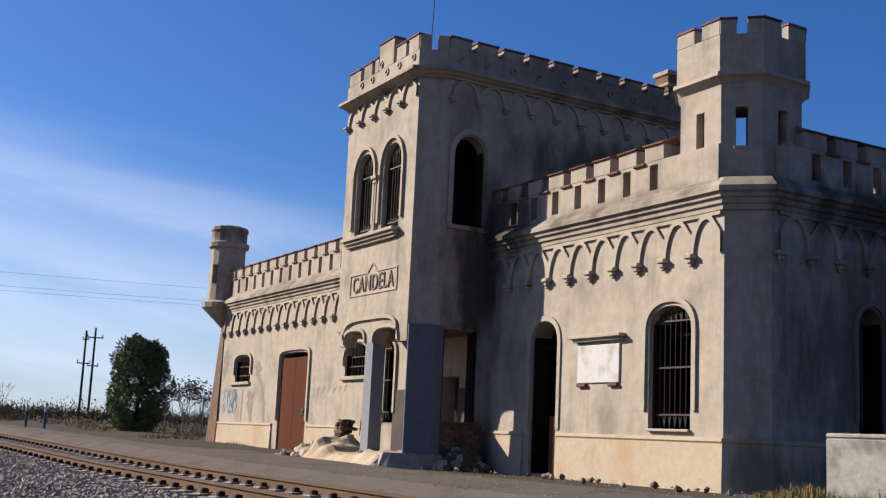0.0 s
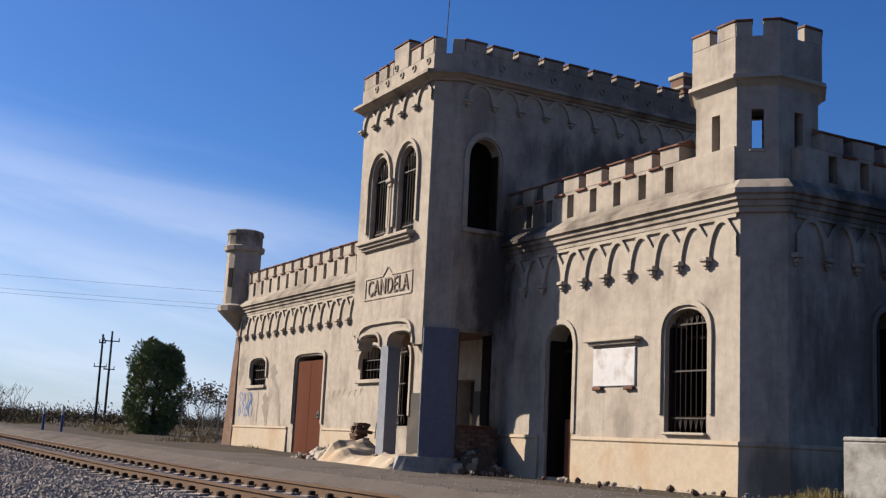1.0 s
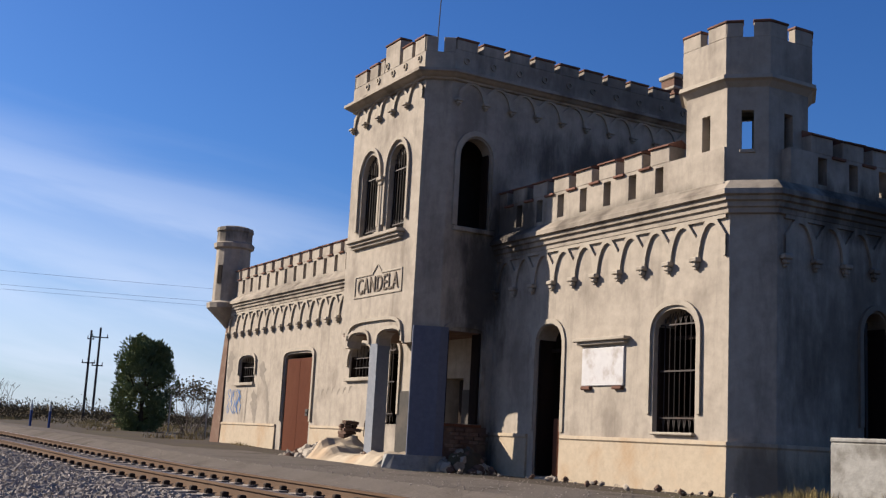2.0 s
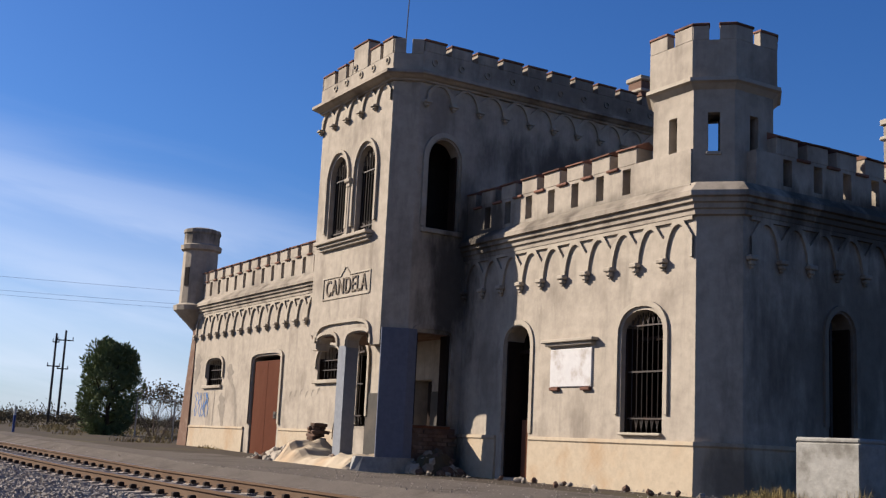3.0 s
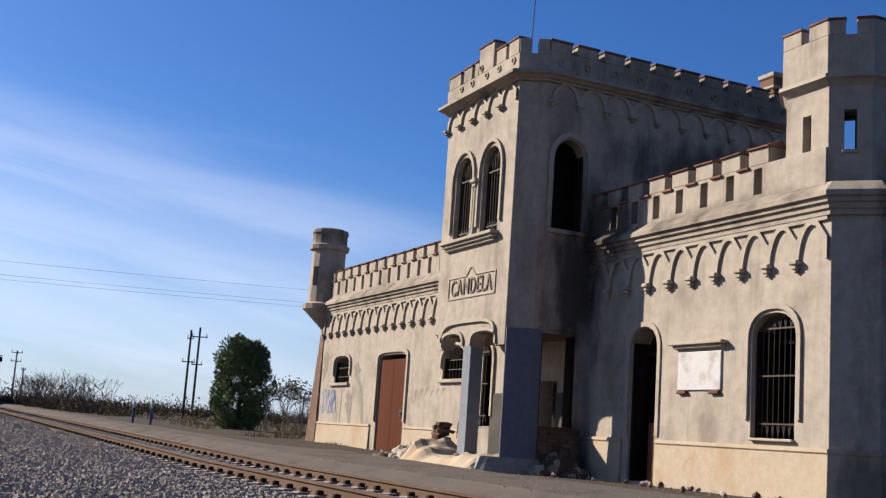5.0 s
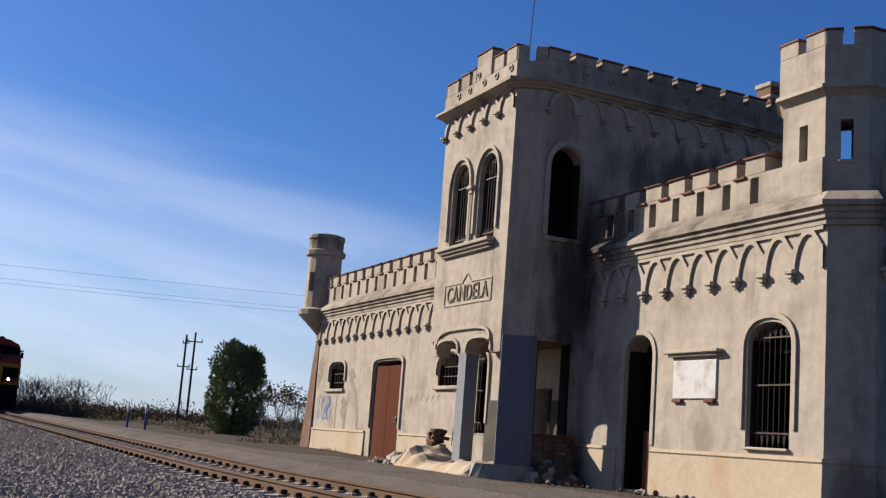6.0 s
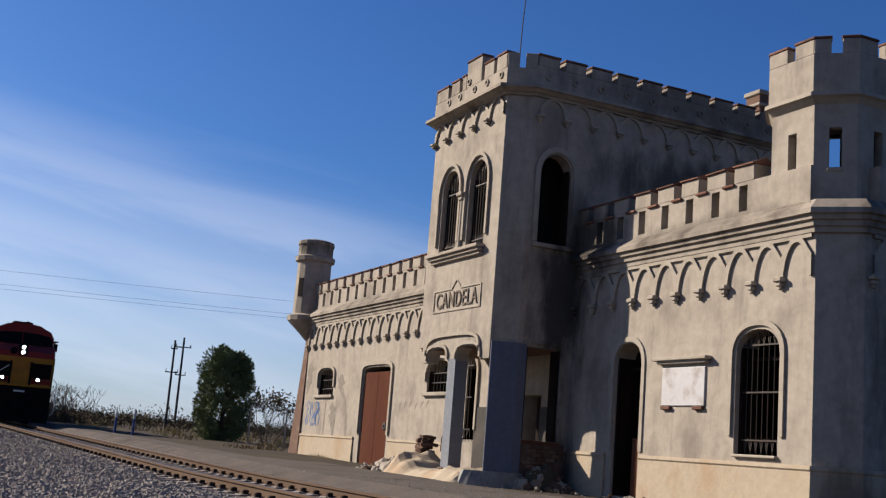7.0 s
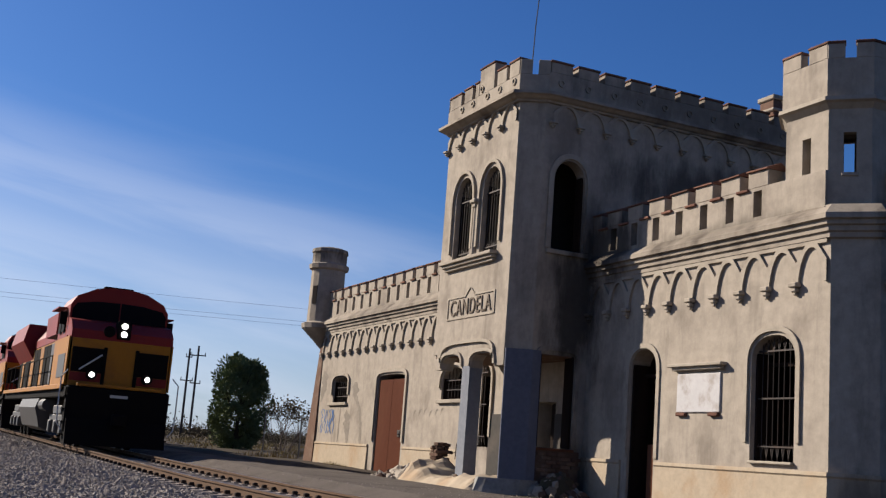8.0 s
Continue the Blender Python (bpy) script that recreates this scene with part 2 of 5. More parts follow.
T_GREY = mat("silver_grey_tank_paint", (0.062, 0.058, 0.058), 0.5, 0.1, 6, 0.2, (0.045, 0.04, 0.038), 1.6, 0.7, 0)
T_GLASS = mat("dark_cab_glass", (0.006, 0.006, 0.008), 0.7, 0, 5, 0.1, bump=0)
T_WHITE = mat("white_paint", (0.4, 0.4, 0.39), 0.5, 0, 6, 0.05, bump=0)
LAMP = mat("lit_headlight", (1.0, 0.97, 0.9), 0.3, 0, 5, 0.0, bump=0, emit=14)


# ---- mesh helpers ----
def mesh_of(bm, name, material):
    bmesh.ops.recalc_face_normals(bm, faces=bm.faces)
    me = bpy.data.meshes.new(name)
    bm.to_mesh(me)
    bm.free()
    for m in (material if isinstance(material, (list, tuple)) else [material]):
        me.materials.append(m)
    return me


def part(name, bm, material, parent=None, label="", m=None):
    ob = new(name, mesh_of(bm, name, material))
    ob.parent = parent
    if m is not None:
        ob.matrix_basis = m
    return tagged(ob, label)


def share(name, me, parent, m, label=""):
    ob = new(name, me)
    ob.parent = parent
    ob.matrix_basis = m
    return tagged(ob, label)


def thing(name, label, category, group="", kind="", m=None):
    ob = tagged(new(name), label, category, group, kind)
    if m is not None:
        ob.matrix_basis = m
    return ob


def box(bm, x0, x1, y0, y1, z0, z1, bevel=0.0, m=None, mi=0):
    vs = [bm.verts.new((x, y, z)) for x in (x0, x1) for y in (y0, y1) for z in (z0, z1)]
    fs = [bm.faces.new([vs[i] for i in q]) for q in ((0, 1, 3, 2), (4, 6, 7, 5), (0, 4, 5, 1), (2, 3, 7, 6), (0, 2, 6, 4), (1, 5, 7, 3))]
    for fc in fs:
        fc.material_index = mi
    if bevel:
        es = list({e for fc in fs for e in fc.edges})
        r = bmesh.ops.bevel(bm, geom=es, offset=bevel, segments=1, affect="EDGES")
        for fc in r["faces"]:
            fc.material_index = mi
        vs = list({v for fc in r["faces"] for v in fc.verts} | {v for v in vs if v.is_valid})
    if m is not None:
        for v in vs:
            v.co = m @ v.co
    return vs


def prism(bm, ring, z0, z1, mi=0, top=None):
    """A closed upright prism on a ring of (x, y); top: another ring for its upper end."""
    a = [bm.verts.new((x, y, z0)) for x, y in ring]
    b = [bm.verts.new((x, y, z1)) for x, y in (top or ring)]
    n = len(ring)
    fs = [bm.faces.new((a[i], a[(i + 1) % n], b[(i + 1) % n], b[i])) for i in range(n)] + [bm.faces.new(a[::-1]), bm.faces.new(b)]
    for fc in fs:
        fc.material_index = mi
    return a + b


def tube(bm, pts, r, sides=6, r2=None, mi=0):
    """A round bar along points, tapering to r2."""
    pts = [Vector(p) for p in pts]
    rings = []
    for i, p in enumerate(pts):
        d = (pts[min(i + 1, len(pts) - 1)] - pts[max(i - 1, 0)]).normalized()
        u = d.orthogonal().normalized()
        w = d.cross(u)
        k = r if r2 is None else r + (r2 - r) * i / max(1, len(pts) - 1)
        rings.append([bm.verts.new(p + (u * math.cos(a) + w * math.sin(a)) * k) for a in (2 * math.pi * j / sides for j in range(sides))])
    for s, e in zip(rings, rings[1:]):
        for j in range(sides):
            bm.faces.new((s[j], s[(j + 1) % sides], e[(j + 1) % sides], e[j])).material_index = mi
    bm.faces.new(rings[0][::-1]).material_index = mi
    bm.faces.new(rings[-1]).material_index = mi


def sweep(bm, path, profile, closed=False):
    """A moulding: profile (outwards, z) drawn along a plan path of (x, y), whose outside lies to the right of its way."""
    n = len(path)
    rings = []
    for i in range(n):
        p = Vector(path[i])
        a = Vector(path[i - 1]) if i or closed else None
        b = Vector(path[(i + 1) % n]) if i < n - 1 or closed else None
        ns = [Vector((q.y, -q.x)) for q in ((p - a).normalized() if a else None, (b - p).normalized() if b else None) if q]
        nv = sum(ns, Vector((0, 0))).normalized()
        nv /= max(0.4, nv.dot(ns[0]))
        rings.append([bm.verts.new((p.x + nv.x * o, p.y + nv.y * o, z)) for o, z in profile])
    k = len(profile)
    for i in range(n if closed else n - 1):
        s, e = rings[i], rings[(i + 1) % n]
        for j in range(k):
            bm.faces.new((s[j], s[(j + 1) % k], e[(j + 1) % k], e[j]))
    if not closed:
        bm.faces.new(rings[0])
        bm.faces.new(rings[-1][::-1])


def top_of(o, u):
    """Height of an opening's head at u: (u0, u1, sill, springing, rise, power)."""
    u0, u1, zb, zs, rise, n = o
    x = min(1.0, abs((u - (u0 + u1) / 2) / ((u1 - u0) / 2)))
    return zs + rise * max(0.0, 1 - x ** n) ** (1 / n)


def panel(bm, u0, u1, z0, z1, thick, holes):
    """A wall in the plane of u and z, its face at y 0 and its back at y thick, with holes that go through."""
    us = {u0, u1}
    for o in holes:
        n = 12 if o[4] > 0 else 1
        us |= {o[0] + (o[1] - o[0]) * 0.5 * (1 - math.cos(math.pi * i / n)) for i in range(n + 1)}
    us = sorted(u for u in us if u0 - 1e-6 <= u <= u1 + 1e-6)
    for a, b in zip(us, us[1:]):
        if b - a < 1e-5:
            continue
        mid = (a + b) / 2
        cuts = sorted([(o[2], o[2], top_of(o, a), top_of(o, b), o) for o in holes if o[0] < mid < o[1]], key=lambda c: c[0])
        la, lb = z0, z0
        spans = []
        for ca, cb, ta, tb, o in cuts:
            if ca > la + 1e-6:
                spans.append((la, lb, ca, cb))
            la, lb = ta, tb
        if z1 > min(la, lb) + 1e-6:
            spans.append((la, lb, z1, z1))
        for pa, pb, qa, qb in spans:
            v = [bm.verts.new(p) for p in ((a, 0, pa), (b, 0, pb), (b, 0, qb), (a, 0, qa), (a, thick, pa), (b, thick, pb), (b, thick, qb), (a, thick, qa))]
            for q in ((0, 1, 2, 3), (7, 6, 5, 4), (0, 4, 5, 1), (3, 2, 6, 7)):
                bm.faces.new([v[i] for i in q])
            for end, q in ((a, (0, 3, 7, 4)), (b, (1, 5, 6, 2))):
                if end in (u0, u1) or any(abs(end - o[0]) < 1e-6 or abs(end - o[1]) < 1e-6 for o in holes):
                    bm.faces.new([v[i] for i in q])
    bmesh.ops.remove_doubles(bm, verts=bm.verts, dist=1e-5)


def hood(bm, o, off, width, proud, low, back=0.0):
    """A raised moulding round the sides and head of an opening, down to the height low."""
    u0, u1, zb, zs, rise, n = o
    c, h = (u0 + u1) / 2, (u1 - u0) / 2
    ins, outs = [], []
    for k in range(17):
        th = math.pi * k / 16
        ex = 2 / n
        x = -math.copysign(abs(math.cos(th)) ** ex, math.cos(th))
        y = abs(math.sin(th)) ** ex
        ins.append((c + x * (h + off), zs + y * (rise + off)))
        outs.append((c + x * (h + off + width), zs + y * (rise + off + width)))
    ins = [(ins[0][0], low)] + ins + [(ins[-1][0], low)]
    outs = [(outs[0][0], low)] + outs + [(outs[-1][0], low)]
    rows = [[bm.verts.new((u, y, z)) for u, z in line] for line, y in ((ins, back), (ins, -proud), (outs, -proud), (outs, back))]
    for i in range(len(ins) - 1):
        for r in range(4):
            s, e = rows[r], rows[(r + 1) % 4]
            bm.faces.new((s[i], s[i + 1], e[i + 1], e[i]))
    bm.faces.new([r[0] for r in rows])
    bm.faces.new([r[-1] for r in rows[::-1]])


def at_wall(x, y, turn):
    """The pose of a wall piece whose u runs from (x, y) along the turn, in degrees."""
    return pose(x, y, 0, 0, 0, turn)


# ---- the ground and the track ----
def rail_mid(x):
    """The track's centre line: straight past the station."""
    return -7.46


def rise(x):
    """A faint upward grade along the line, which levels out far off."""
    q = max(0.0, -x - 6.5)
    if q < 80:
        return 0.0098 * q
    return 0.784 + 1.2 * (1 - math.exp(-(q - 80) / 110.0))


def rail_dir(x):
    return math.degrees(math.atan2(rail_mid(x + 0.5) - rail_mid(x - 0.5), 1.0))


RAILZ = -0.05


def build_ground():
    bm = bmesh.new()
    xs = [-4000, -1500, -700, -400] + list(range(-300, -60, 12)) + list(np.arange(-60, 40, 1.0)) + [60, 100, 300, 1500]
    ys = [-1500, -300, -100, -50] + list(np.arange(-30, 20, 0.8)) + [30, 45, 70, 100, 160, 260, 500, 1500, 4000]
    grid = []
    for x in xs:
        row = []
        for y in ys:
            c = abs(y - rail_mid(x))
            z = -0.25 + rise(x) * (math.exp(-max(0, c - 3) / 60) if x > -80 else 1) + 0.05 * noise.noise((x * 0.15, y * 0.15, 0)) * (1 if -60 < x < 40 else 0)
            if y > rail_mid(x):
                k = min(1, max(0, (c - 2.6) / 1.2))
                z += 0.22 * k
            else:
                z -= 0.18 * min(1, max(0, (c - 2.2) / 2.5))
            if y > -4.5 and -26 < x < 12:
                z = max(z, -0.03 + 0.012 * noise.noise((x * 0.8, y * 0.8, 3)))
            row.append(bm.verts.new((x, y, z)))
        grid.append(row)
    for i in range(len(xs) - 1):
        for j in range(len(ys) - 1):
            bm.faces.new((grid[i][j], grid[i + 1][j], grid[i + 1][j + 1], grid[i][j + 1]))
    ob = part("ground", bm, GROUND, None, "dry brown dirt with sparse weeds beside the railway")
    for p in ob.data.polygons:
        p.use_smooth = True
    tagged(ob, "", "ground", "", "structure")


def build_platform():
    bm = bmesh.new()
    xs = list(np.arange(-110, 14.1, 1.0))
    lo = [(x, rail_mid(x) + 1.95) for x in xs]
    hi = [(x, max(rail_mid(x) + (4.6 if x > -15 else 3.1) + 0.3 * noise.noise((x * 0.3, 1, 0)), -2.9 if -15 < x < 12 else -99)) for x in xs]
    a = [bm.verts.new((x, y, rise(x) + 0.018 + 0.01 * noise.noise((x, y, 0)))) for x, y in lo]
    b = [bm.verts.new((x, y, rise(x) + 0.03)) for x, y in hi]
    c = [bm.verts.new((x, y - 0.95, rise(x) - 0.27)) for x, y in lo]
    d = [bm.verts.new((x, y + 0.3, rise(x) - 0.25)) for x, y in hi]
    for i in range(len(xs) - 1):
        for s, e in ((a, b), (c, a), (b, d)):
            bm.faces.new((s[i], s[i + 1], e[i + 1], e[i]))
    tagged(part("pavement", bm, PAVE, None, "packed grey gravel strip along the track"), "", "pavement", "", "structure")


def build_track():
    track = thing("railway_track", "single railway track with rusty rails on concrete sleepers", "railway track", "", "structure")
    xs = list(np.arange(-260, 13, 2.0))
    prof = [(-0.07, -0.16), (0.07, -0.16), (0.07, -0.145), (0.012, -0.12), (0.012, -0.045), (0.036, -0.035), (0.036, 0.0), (-0.036, 0.0), (-0.036, -0.035), (-0.012, -0.045), (-0.012, -0.12), (-0.07, -0.145)]
    for side in (-0.753, 0.753):
        bm = bmesh.new()
        rings = []
        for x in xs:
            a = radians(rail_dir(x) + 90)
            rings.append([bm.verts.new((x + math.cos(a) * (side + o), rail_mid(x) + math.sin(a) * (side + o), RAILZ + rise(x) + z)) for o, z in prof])
        k = len(prof)
        for s, e in zip(rings, rings[1:]):
            for j in range(k):
                bm.faces.new((s[j], s[(j + 1) % k], e[(j + 1) % k], e[j])).material_index = 1 if j == 6 else 0
        bm.faces.new(rings[0])
        bm.faces.new(rings[-1][::-1])
        part("rail", bm, [RAIL, RAILTOP], track)
    bm = bmesh.new()
    box(bm, -0.13, 0.13, -1.25, 1.25, -0.2, 0, 0.02)
    for s in (-0.753, 0.753):
        box(bm, -0.13, 0.13, s - 0.22, s + 0.22, -0.01, 0.012, 0.005)
    sl = mesh_of(bm, "sleeper", SLEEPER)
    bm = bmesh.new()
    for s in (-0.753, 0.753):
        for e in (-0.11, 0.11):
            box(bm, -0.05, 0.05, s + e - 0.045, s + e + 0.045, 0.0, 0.075, 0.015)
    cl = mesh_of(bm, "rail_clip", CLIP)
    x = 10.5
    for i in range(160):
        m = pose(x, rail_mid(x), RAILZ + rise(x) - 0.158, 0, 0, rail_dir(x) + random.uniform(-0.8, 0.8))
        share("sleeper", sl, track, m)
        share("rail_clip", cl, track, m)
        x -= 0.61


def build_ballast():
    """Crushed stone in one mesh: small, uneven eight-cornered pieces."""
    rng = np.random.default_rng(4)
    base = np.array([(-1, -1, -1), (1, -1, -1), (1, 1, -1), (-1, 1, -1), (-1, -1, 1), (1, -1, 1), (1, 1, 1), (-1, 1, 1)], float) * 0.5
    quads = np.array([(0, 3, 2, 1), (4, 5, 6, 7), (0, 1, 5, 4), (1, 2, 6, 5), (2, 3, 7, 6), (3, 0, 4, 7)])
    vs, fs = [], []
    count = 0

    def lay(n, x0, x1, d0, d1, s0, s1):
        nonlocal count
        for _ in range(n):
            x, d = rng.uniform(x0, x1), rng.uniform(d0, d1)
            y = rail_mid(x) + d
            s = rng.uniform(s0, s1)
            z = -0.22 - 0.055 * (abs(d) < 1.3) - 0.18 * min(1, max(0, (abs(d) - 2.2) / 2.5)) * (d < 0) + rise(x)
            q = base * (s, s * rng.uniform(0.6, 1), s * rng.uniform(0.5, 0.9)) * rng.uniform(0.55, 1.15, (8, 1))
            e = Euler(rng.uniform(0, 6.3, 3)).to_matrix()
            vs.append(q @ np.array(e).T + (x, y, z + rng.uniform(-0.012, 0.03)))
            fs.append(quads + count)
            count += 8

    lay(56000, -24, 8, -4.6, -0.7, 0.03, 0.07)
    lay(16000, -60, -24, -5.0, -0.9, 0.05, 0.11)
    lay(5000, -110, -60, -6.0, -0.9, 0.12, 0.25)
    lay(7000, -24, 8, -0.7, 1.9, 0.035, 0.075)
    lay(2500, -24, 8, 1.9, 3.0, 0.02, 0.05)
    for _ in range(2200):
        x, y = rng.uniform(-30, 8), -5.9 + 5.6 * rng.uniform(0, 1)
        s = rng.uniform(0.005, 0.018)
        q = base * s * rng.uniform(0.6, 1.2, (8, 1))
        vs.append(q + (x, y, 0.03 + 0.004 * rise(x)))
        fs.append(quads + count)
        count += 8
    me = bpy.data.meshes.new("ballast")
    me.from_pydata(np.concatenate(vs).tolist(), [], np.concatenate(fs).tolist())
    me.materials.append(STONE)
    tagged(new("ballast", me), "loose grey crushed stone ballast beside the rails", "ballast", "", "stuff")


build_ground()
build_platform()
build_track()
build_ballast()


# ---- the station ----
ZP, ZC, ZT = 0.81, 4.92, 8.57
XL, XR, TD = -10.95, -7.42, 1.86
LEN = 24.4
SIDE = -7.12

station = thing("station_building", "abandoned cream plastered railway station with battlements and towers", "building")


def arch_mesh(step, high, proud=0.048):
    """One bay of the corbel table, from corbel to corbel: a proud plate with a pointed arch cut out of it and half a sunk triangle at each end."""
    bm = bmesh.new()
    leg, half, apex = 0.055, step / 2, high * 0.84
    us = [0.0, leg] + [leg + (half - leg) * (k / 9) ** 1.7 for k in range(1, 10)] + [0.205]
    us = sorted(set(us))
    tri_top, tri_deep, tri_half = high - 0.07, 0.27, 0.205

    def low(u):
        return 0.0 if u <= leg else apex * max(0.0, 1 - max(0.0, 1 - (u - leg) / (half - leg)) ** 2.1) ** 0.62

    def cut(u):
        return max(low(u), tri_top - tri_deep * max(0.0, 1 - u / tri_half))

    def column(ua, ub, za, zb, ya, yb):
        f = [bm.verts.new(p) for p in ((ua, -proud, za), (ub, -proud, zb), (ub, -proud, yb), (ua, -proud, ya), (ua, 0.01, za), (ub, 0.01, zb), (ub, 0.01, yb), (ua, 0.01, ya))]
        for q in ((0, 1, 2, 3), (4, 5, 1, 0), (3, 2, 6, 7)):
            bm.faces.new([f[k] for k in q])

    for a, b in zip(us, us[1:]):
        for flip in (0, 1):
            ua, ub = (step - b, step - a) if flip else (a, b)
            ra, rb = (b, a) if flip else (a, b)
            la, lb = low(ra + 1e-7 * (ra > leg)), low(rb)
            if cut(ra) >= tri_top - 1e-4 and cut(rb) >= tri_top - 1e-4:
                column(ua, ub, la, lb, high, high)
            else:
                column(ua, ub, la, lb, max(la + 0.004, cut(ra)), max(lb + 0.004, cut(rb)))
                column(ua, ub, tri_top, tri_top, high, high)
    bmesh.ops.remove_doubles(bm, verts=bm.verts, dist=1e-5)
    box(bm, -0.095, 0.095, -0.13, 0, -0.05, 0.03, 0.015)
    box(bm, -0.06, 0.06, -0.10, 0, -0.13, -0.05, 0.02)
    box(bm, -0.035, 0.035, -0.07, 0, -0.18, -0.13, 0.015)
    return mesh_of(bm, "corbel_arch", TRIM)


def merlon_mesh(w, h, thick):
    bm = bmesh.new()
    box(bm, -w / 2, w / 2, 0, thick, 0, h, 0.012)
    body = mesh_of(bm, "merlon", PLASTER)
    bm = bmesh.new()
    a, b = -w / 2 - 0.008, w / 2 + 0.008
    prof = ((-0.04, 0.0), (-0.04, 0.025), (thick * 0.75, 0.15), (thick + 0.03, 0.07), (thick + 0.03, 0.0))
    l, r = [bm.verts.new((a, y, z)) for y, z in prof], [bm.verts.new((b, y, z)) for y, z in prof]
    bm.faces.new(l)
    bm.faces.new(r[::-1])
    for k in range(5):
        bm.faces.new((l[k], r[k], r[(k + 1) % 5], l[(k + 1) % 5]))
    return body, mesh_of(bm, "coping", BRICK)


ARCH = arch_mesh(0.69, 0.70)
MERLON = merlon_mesh(0.53, 0.30, 0.36)
bm = bmesh.new()
box(bm, -0.16, 0.16, -0.05, 0.05, -0.05, 0.0, 0.01)
CRENSILL = mesh_of(bm, "crenel_sill", BRICK)


def arches(frame_m, u0, n, z, step=0.69, tall=1.0):
    for i in range(n):
        share("corbel_arch", ARCH, station, frame_m @ pose(u0 + i * step, 0, z) @ Matrix.Diagonal((step / 0.69, 1, tall, 1)))


def parapet(frame_m, u0, u1, first, n, step=0.755, z0=ZC, slots=True, low=0.80, name="parapet_wall"):
    """A battlement: a wall with loopholes, and a merlon with its coping between every two gaps; first: middle of the first merlon."""
    bm = bmesh.new()
    holes = []
    if slots:
        holes = [(first + i * step - 0.11, first + i * step + 0.11, z0 + 0.27, z0 + 0.74, 0, 2) for i in range(n) if u0 < first + i * step - 0.12 and first + i * step + 0.12 < u1]
    panel(bm, u0, u1, z0, z0 + low, 0.36, holes)
    part(name, bm, PLASTER, station, "", frame_m)
    for i in range(n):
        body = share("merlon", MERLON[0], station, frame_m @ pose(first + i * step, 0, z0 + low, 0, 0, 0) @ pose(0, random.uniform(-0.006, 0.006), 0, 0, 0, random.uniform(-0.6, 0.6)))
        share("coping", MERLON[1], body, pose(0, 0, 0.30, random.uniform(-1.5, 1.5), random.uniform(-2, 2), 0))
        if i:
            share("crenel_sill", CRENSILL, station, frame_m @ pose(first + (i - 0.5) * step, 0, z0 + low + 0.002))


FRONT = pose(0, 0, 0)
END = at_wall(0.54, 0.52, 90)
TFRONT = pose(0, -TD, 0)
TSIDE = at_wall(SIDE, 0, 90)

# openings: (u0, u1, sill, springing, rise, power)
W_FAR = (-22.95, -21.55, 2.15, 2.72, 0.27, 3.0)
D_FAR = (-18.95, -16.85, 0.02, 2.75, 0.20, 4.0)
W_MID = (-14.35, -12.95, 2.15, 2.55, 0.45, 2.4)
W_POR = (-12.45, -11.45, 0.95, 2.6, 0.42, 2.2)
D_POR = (-9.2, -8.3, 0.02, 2.0, 0.02, 6.0)
D_NEAR = (-5.47, -4.58, 0.02, 2.55, 0.47, 2.3)
W_NEAR = (-1.84, -0.77, 0.95, 2.62, 0.45, 2.3)
W_END = (2.02, 2.65, 1.0, 2.75, 0.40, 2.0)
W_T1, W_T2 = (-10.32, -9.45, 5.16, 6.58, 0.55, 2.0), (-8.93, -8.07, 5.16, 6.58, 0.55, 2.0)
W_TS = (-1.06, -0.28, 5.18, 6.72, 0.46, 2.0)
W_LOW = (-1.16, -0.30, 0.98, 2.82, 0.18, 4.0)

bm = bmesh.new()
panel(bm, -LEN, 0.0, -0.3, ZC, 0.45, [W_FAR, D_FAR, W_MID, W_POR, D_POR, D_NEAR, W_NEAR])
part("front_wall", bm, PLASTER, station, "cream plaster wall with dark vertical stains")
bm = bmesh.new()
panel(bm, 0.0, 11.0, -0.3, ZC, 0.45, [W_END])
part("end_wall", bm, PLASTER, station, "", END)
bm = bmesh.new()
prism(bm, [(0, 0), (0.54, 0.52), (0.09, 0.9), (-0.3, 0.45)], -0.3, ZC)
part("corner_wall", bm, PLASTER, station)
bm = bmesh.new()
panel(bm, 0.0, 11.04, -0.3, ZC, 0.45, [(2.0, 3.0, 1.0, 2.8, 0.3, 2.4), (5, 6, 1.0, 2.8, 0.3, 2.4)])
part("far_end_wall", bm, PLASTER, station, "", at_wall(-LEN, 11.5, -90))
bm = bmesh.new()
panel(bm, -0.54, LEN, -0.3, ZC + 1.1, 0.45, [(1.5, 2.3, 0.6, 2.6, 0.3, 2.0), (13.5, 14.5, 1.0, 2.8, 0.3, 2.4)])
part("rear_wall", bm, PLASTER, station, "", at_wall(0, 11.5, 180))
bm = bmesh.new()
box(bm, -LEN + 0.3, -11.2, 0.3, 11.3, ZC - 0.35, ZC - 0.1)
box(bm, -7.12, 0.1, 0.95, 11.3, ZC - 0.35, ZC - 0.1)
part("roof", bm, SOOT, station, "flat tarred roof behind the battlements")
# unseen inner walls and floor, coloured near black so openings look unlit
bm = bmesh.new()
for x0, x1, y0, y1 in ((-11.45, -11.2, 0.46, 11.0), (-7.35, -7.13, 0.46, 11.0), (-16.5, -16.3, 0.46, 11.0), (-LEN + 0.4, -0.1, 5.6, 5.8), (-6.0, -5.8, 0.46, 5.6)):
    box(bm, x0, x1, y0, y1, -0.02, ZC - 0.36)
part("inner_wall", bm, ROOM_SHADE, station)
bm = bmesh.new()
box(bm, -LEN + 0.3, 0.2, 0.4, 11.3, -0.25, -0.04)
part("floor_slab", bm, ROOM_SHADE, station)

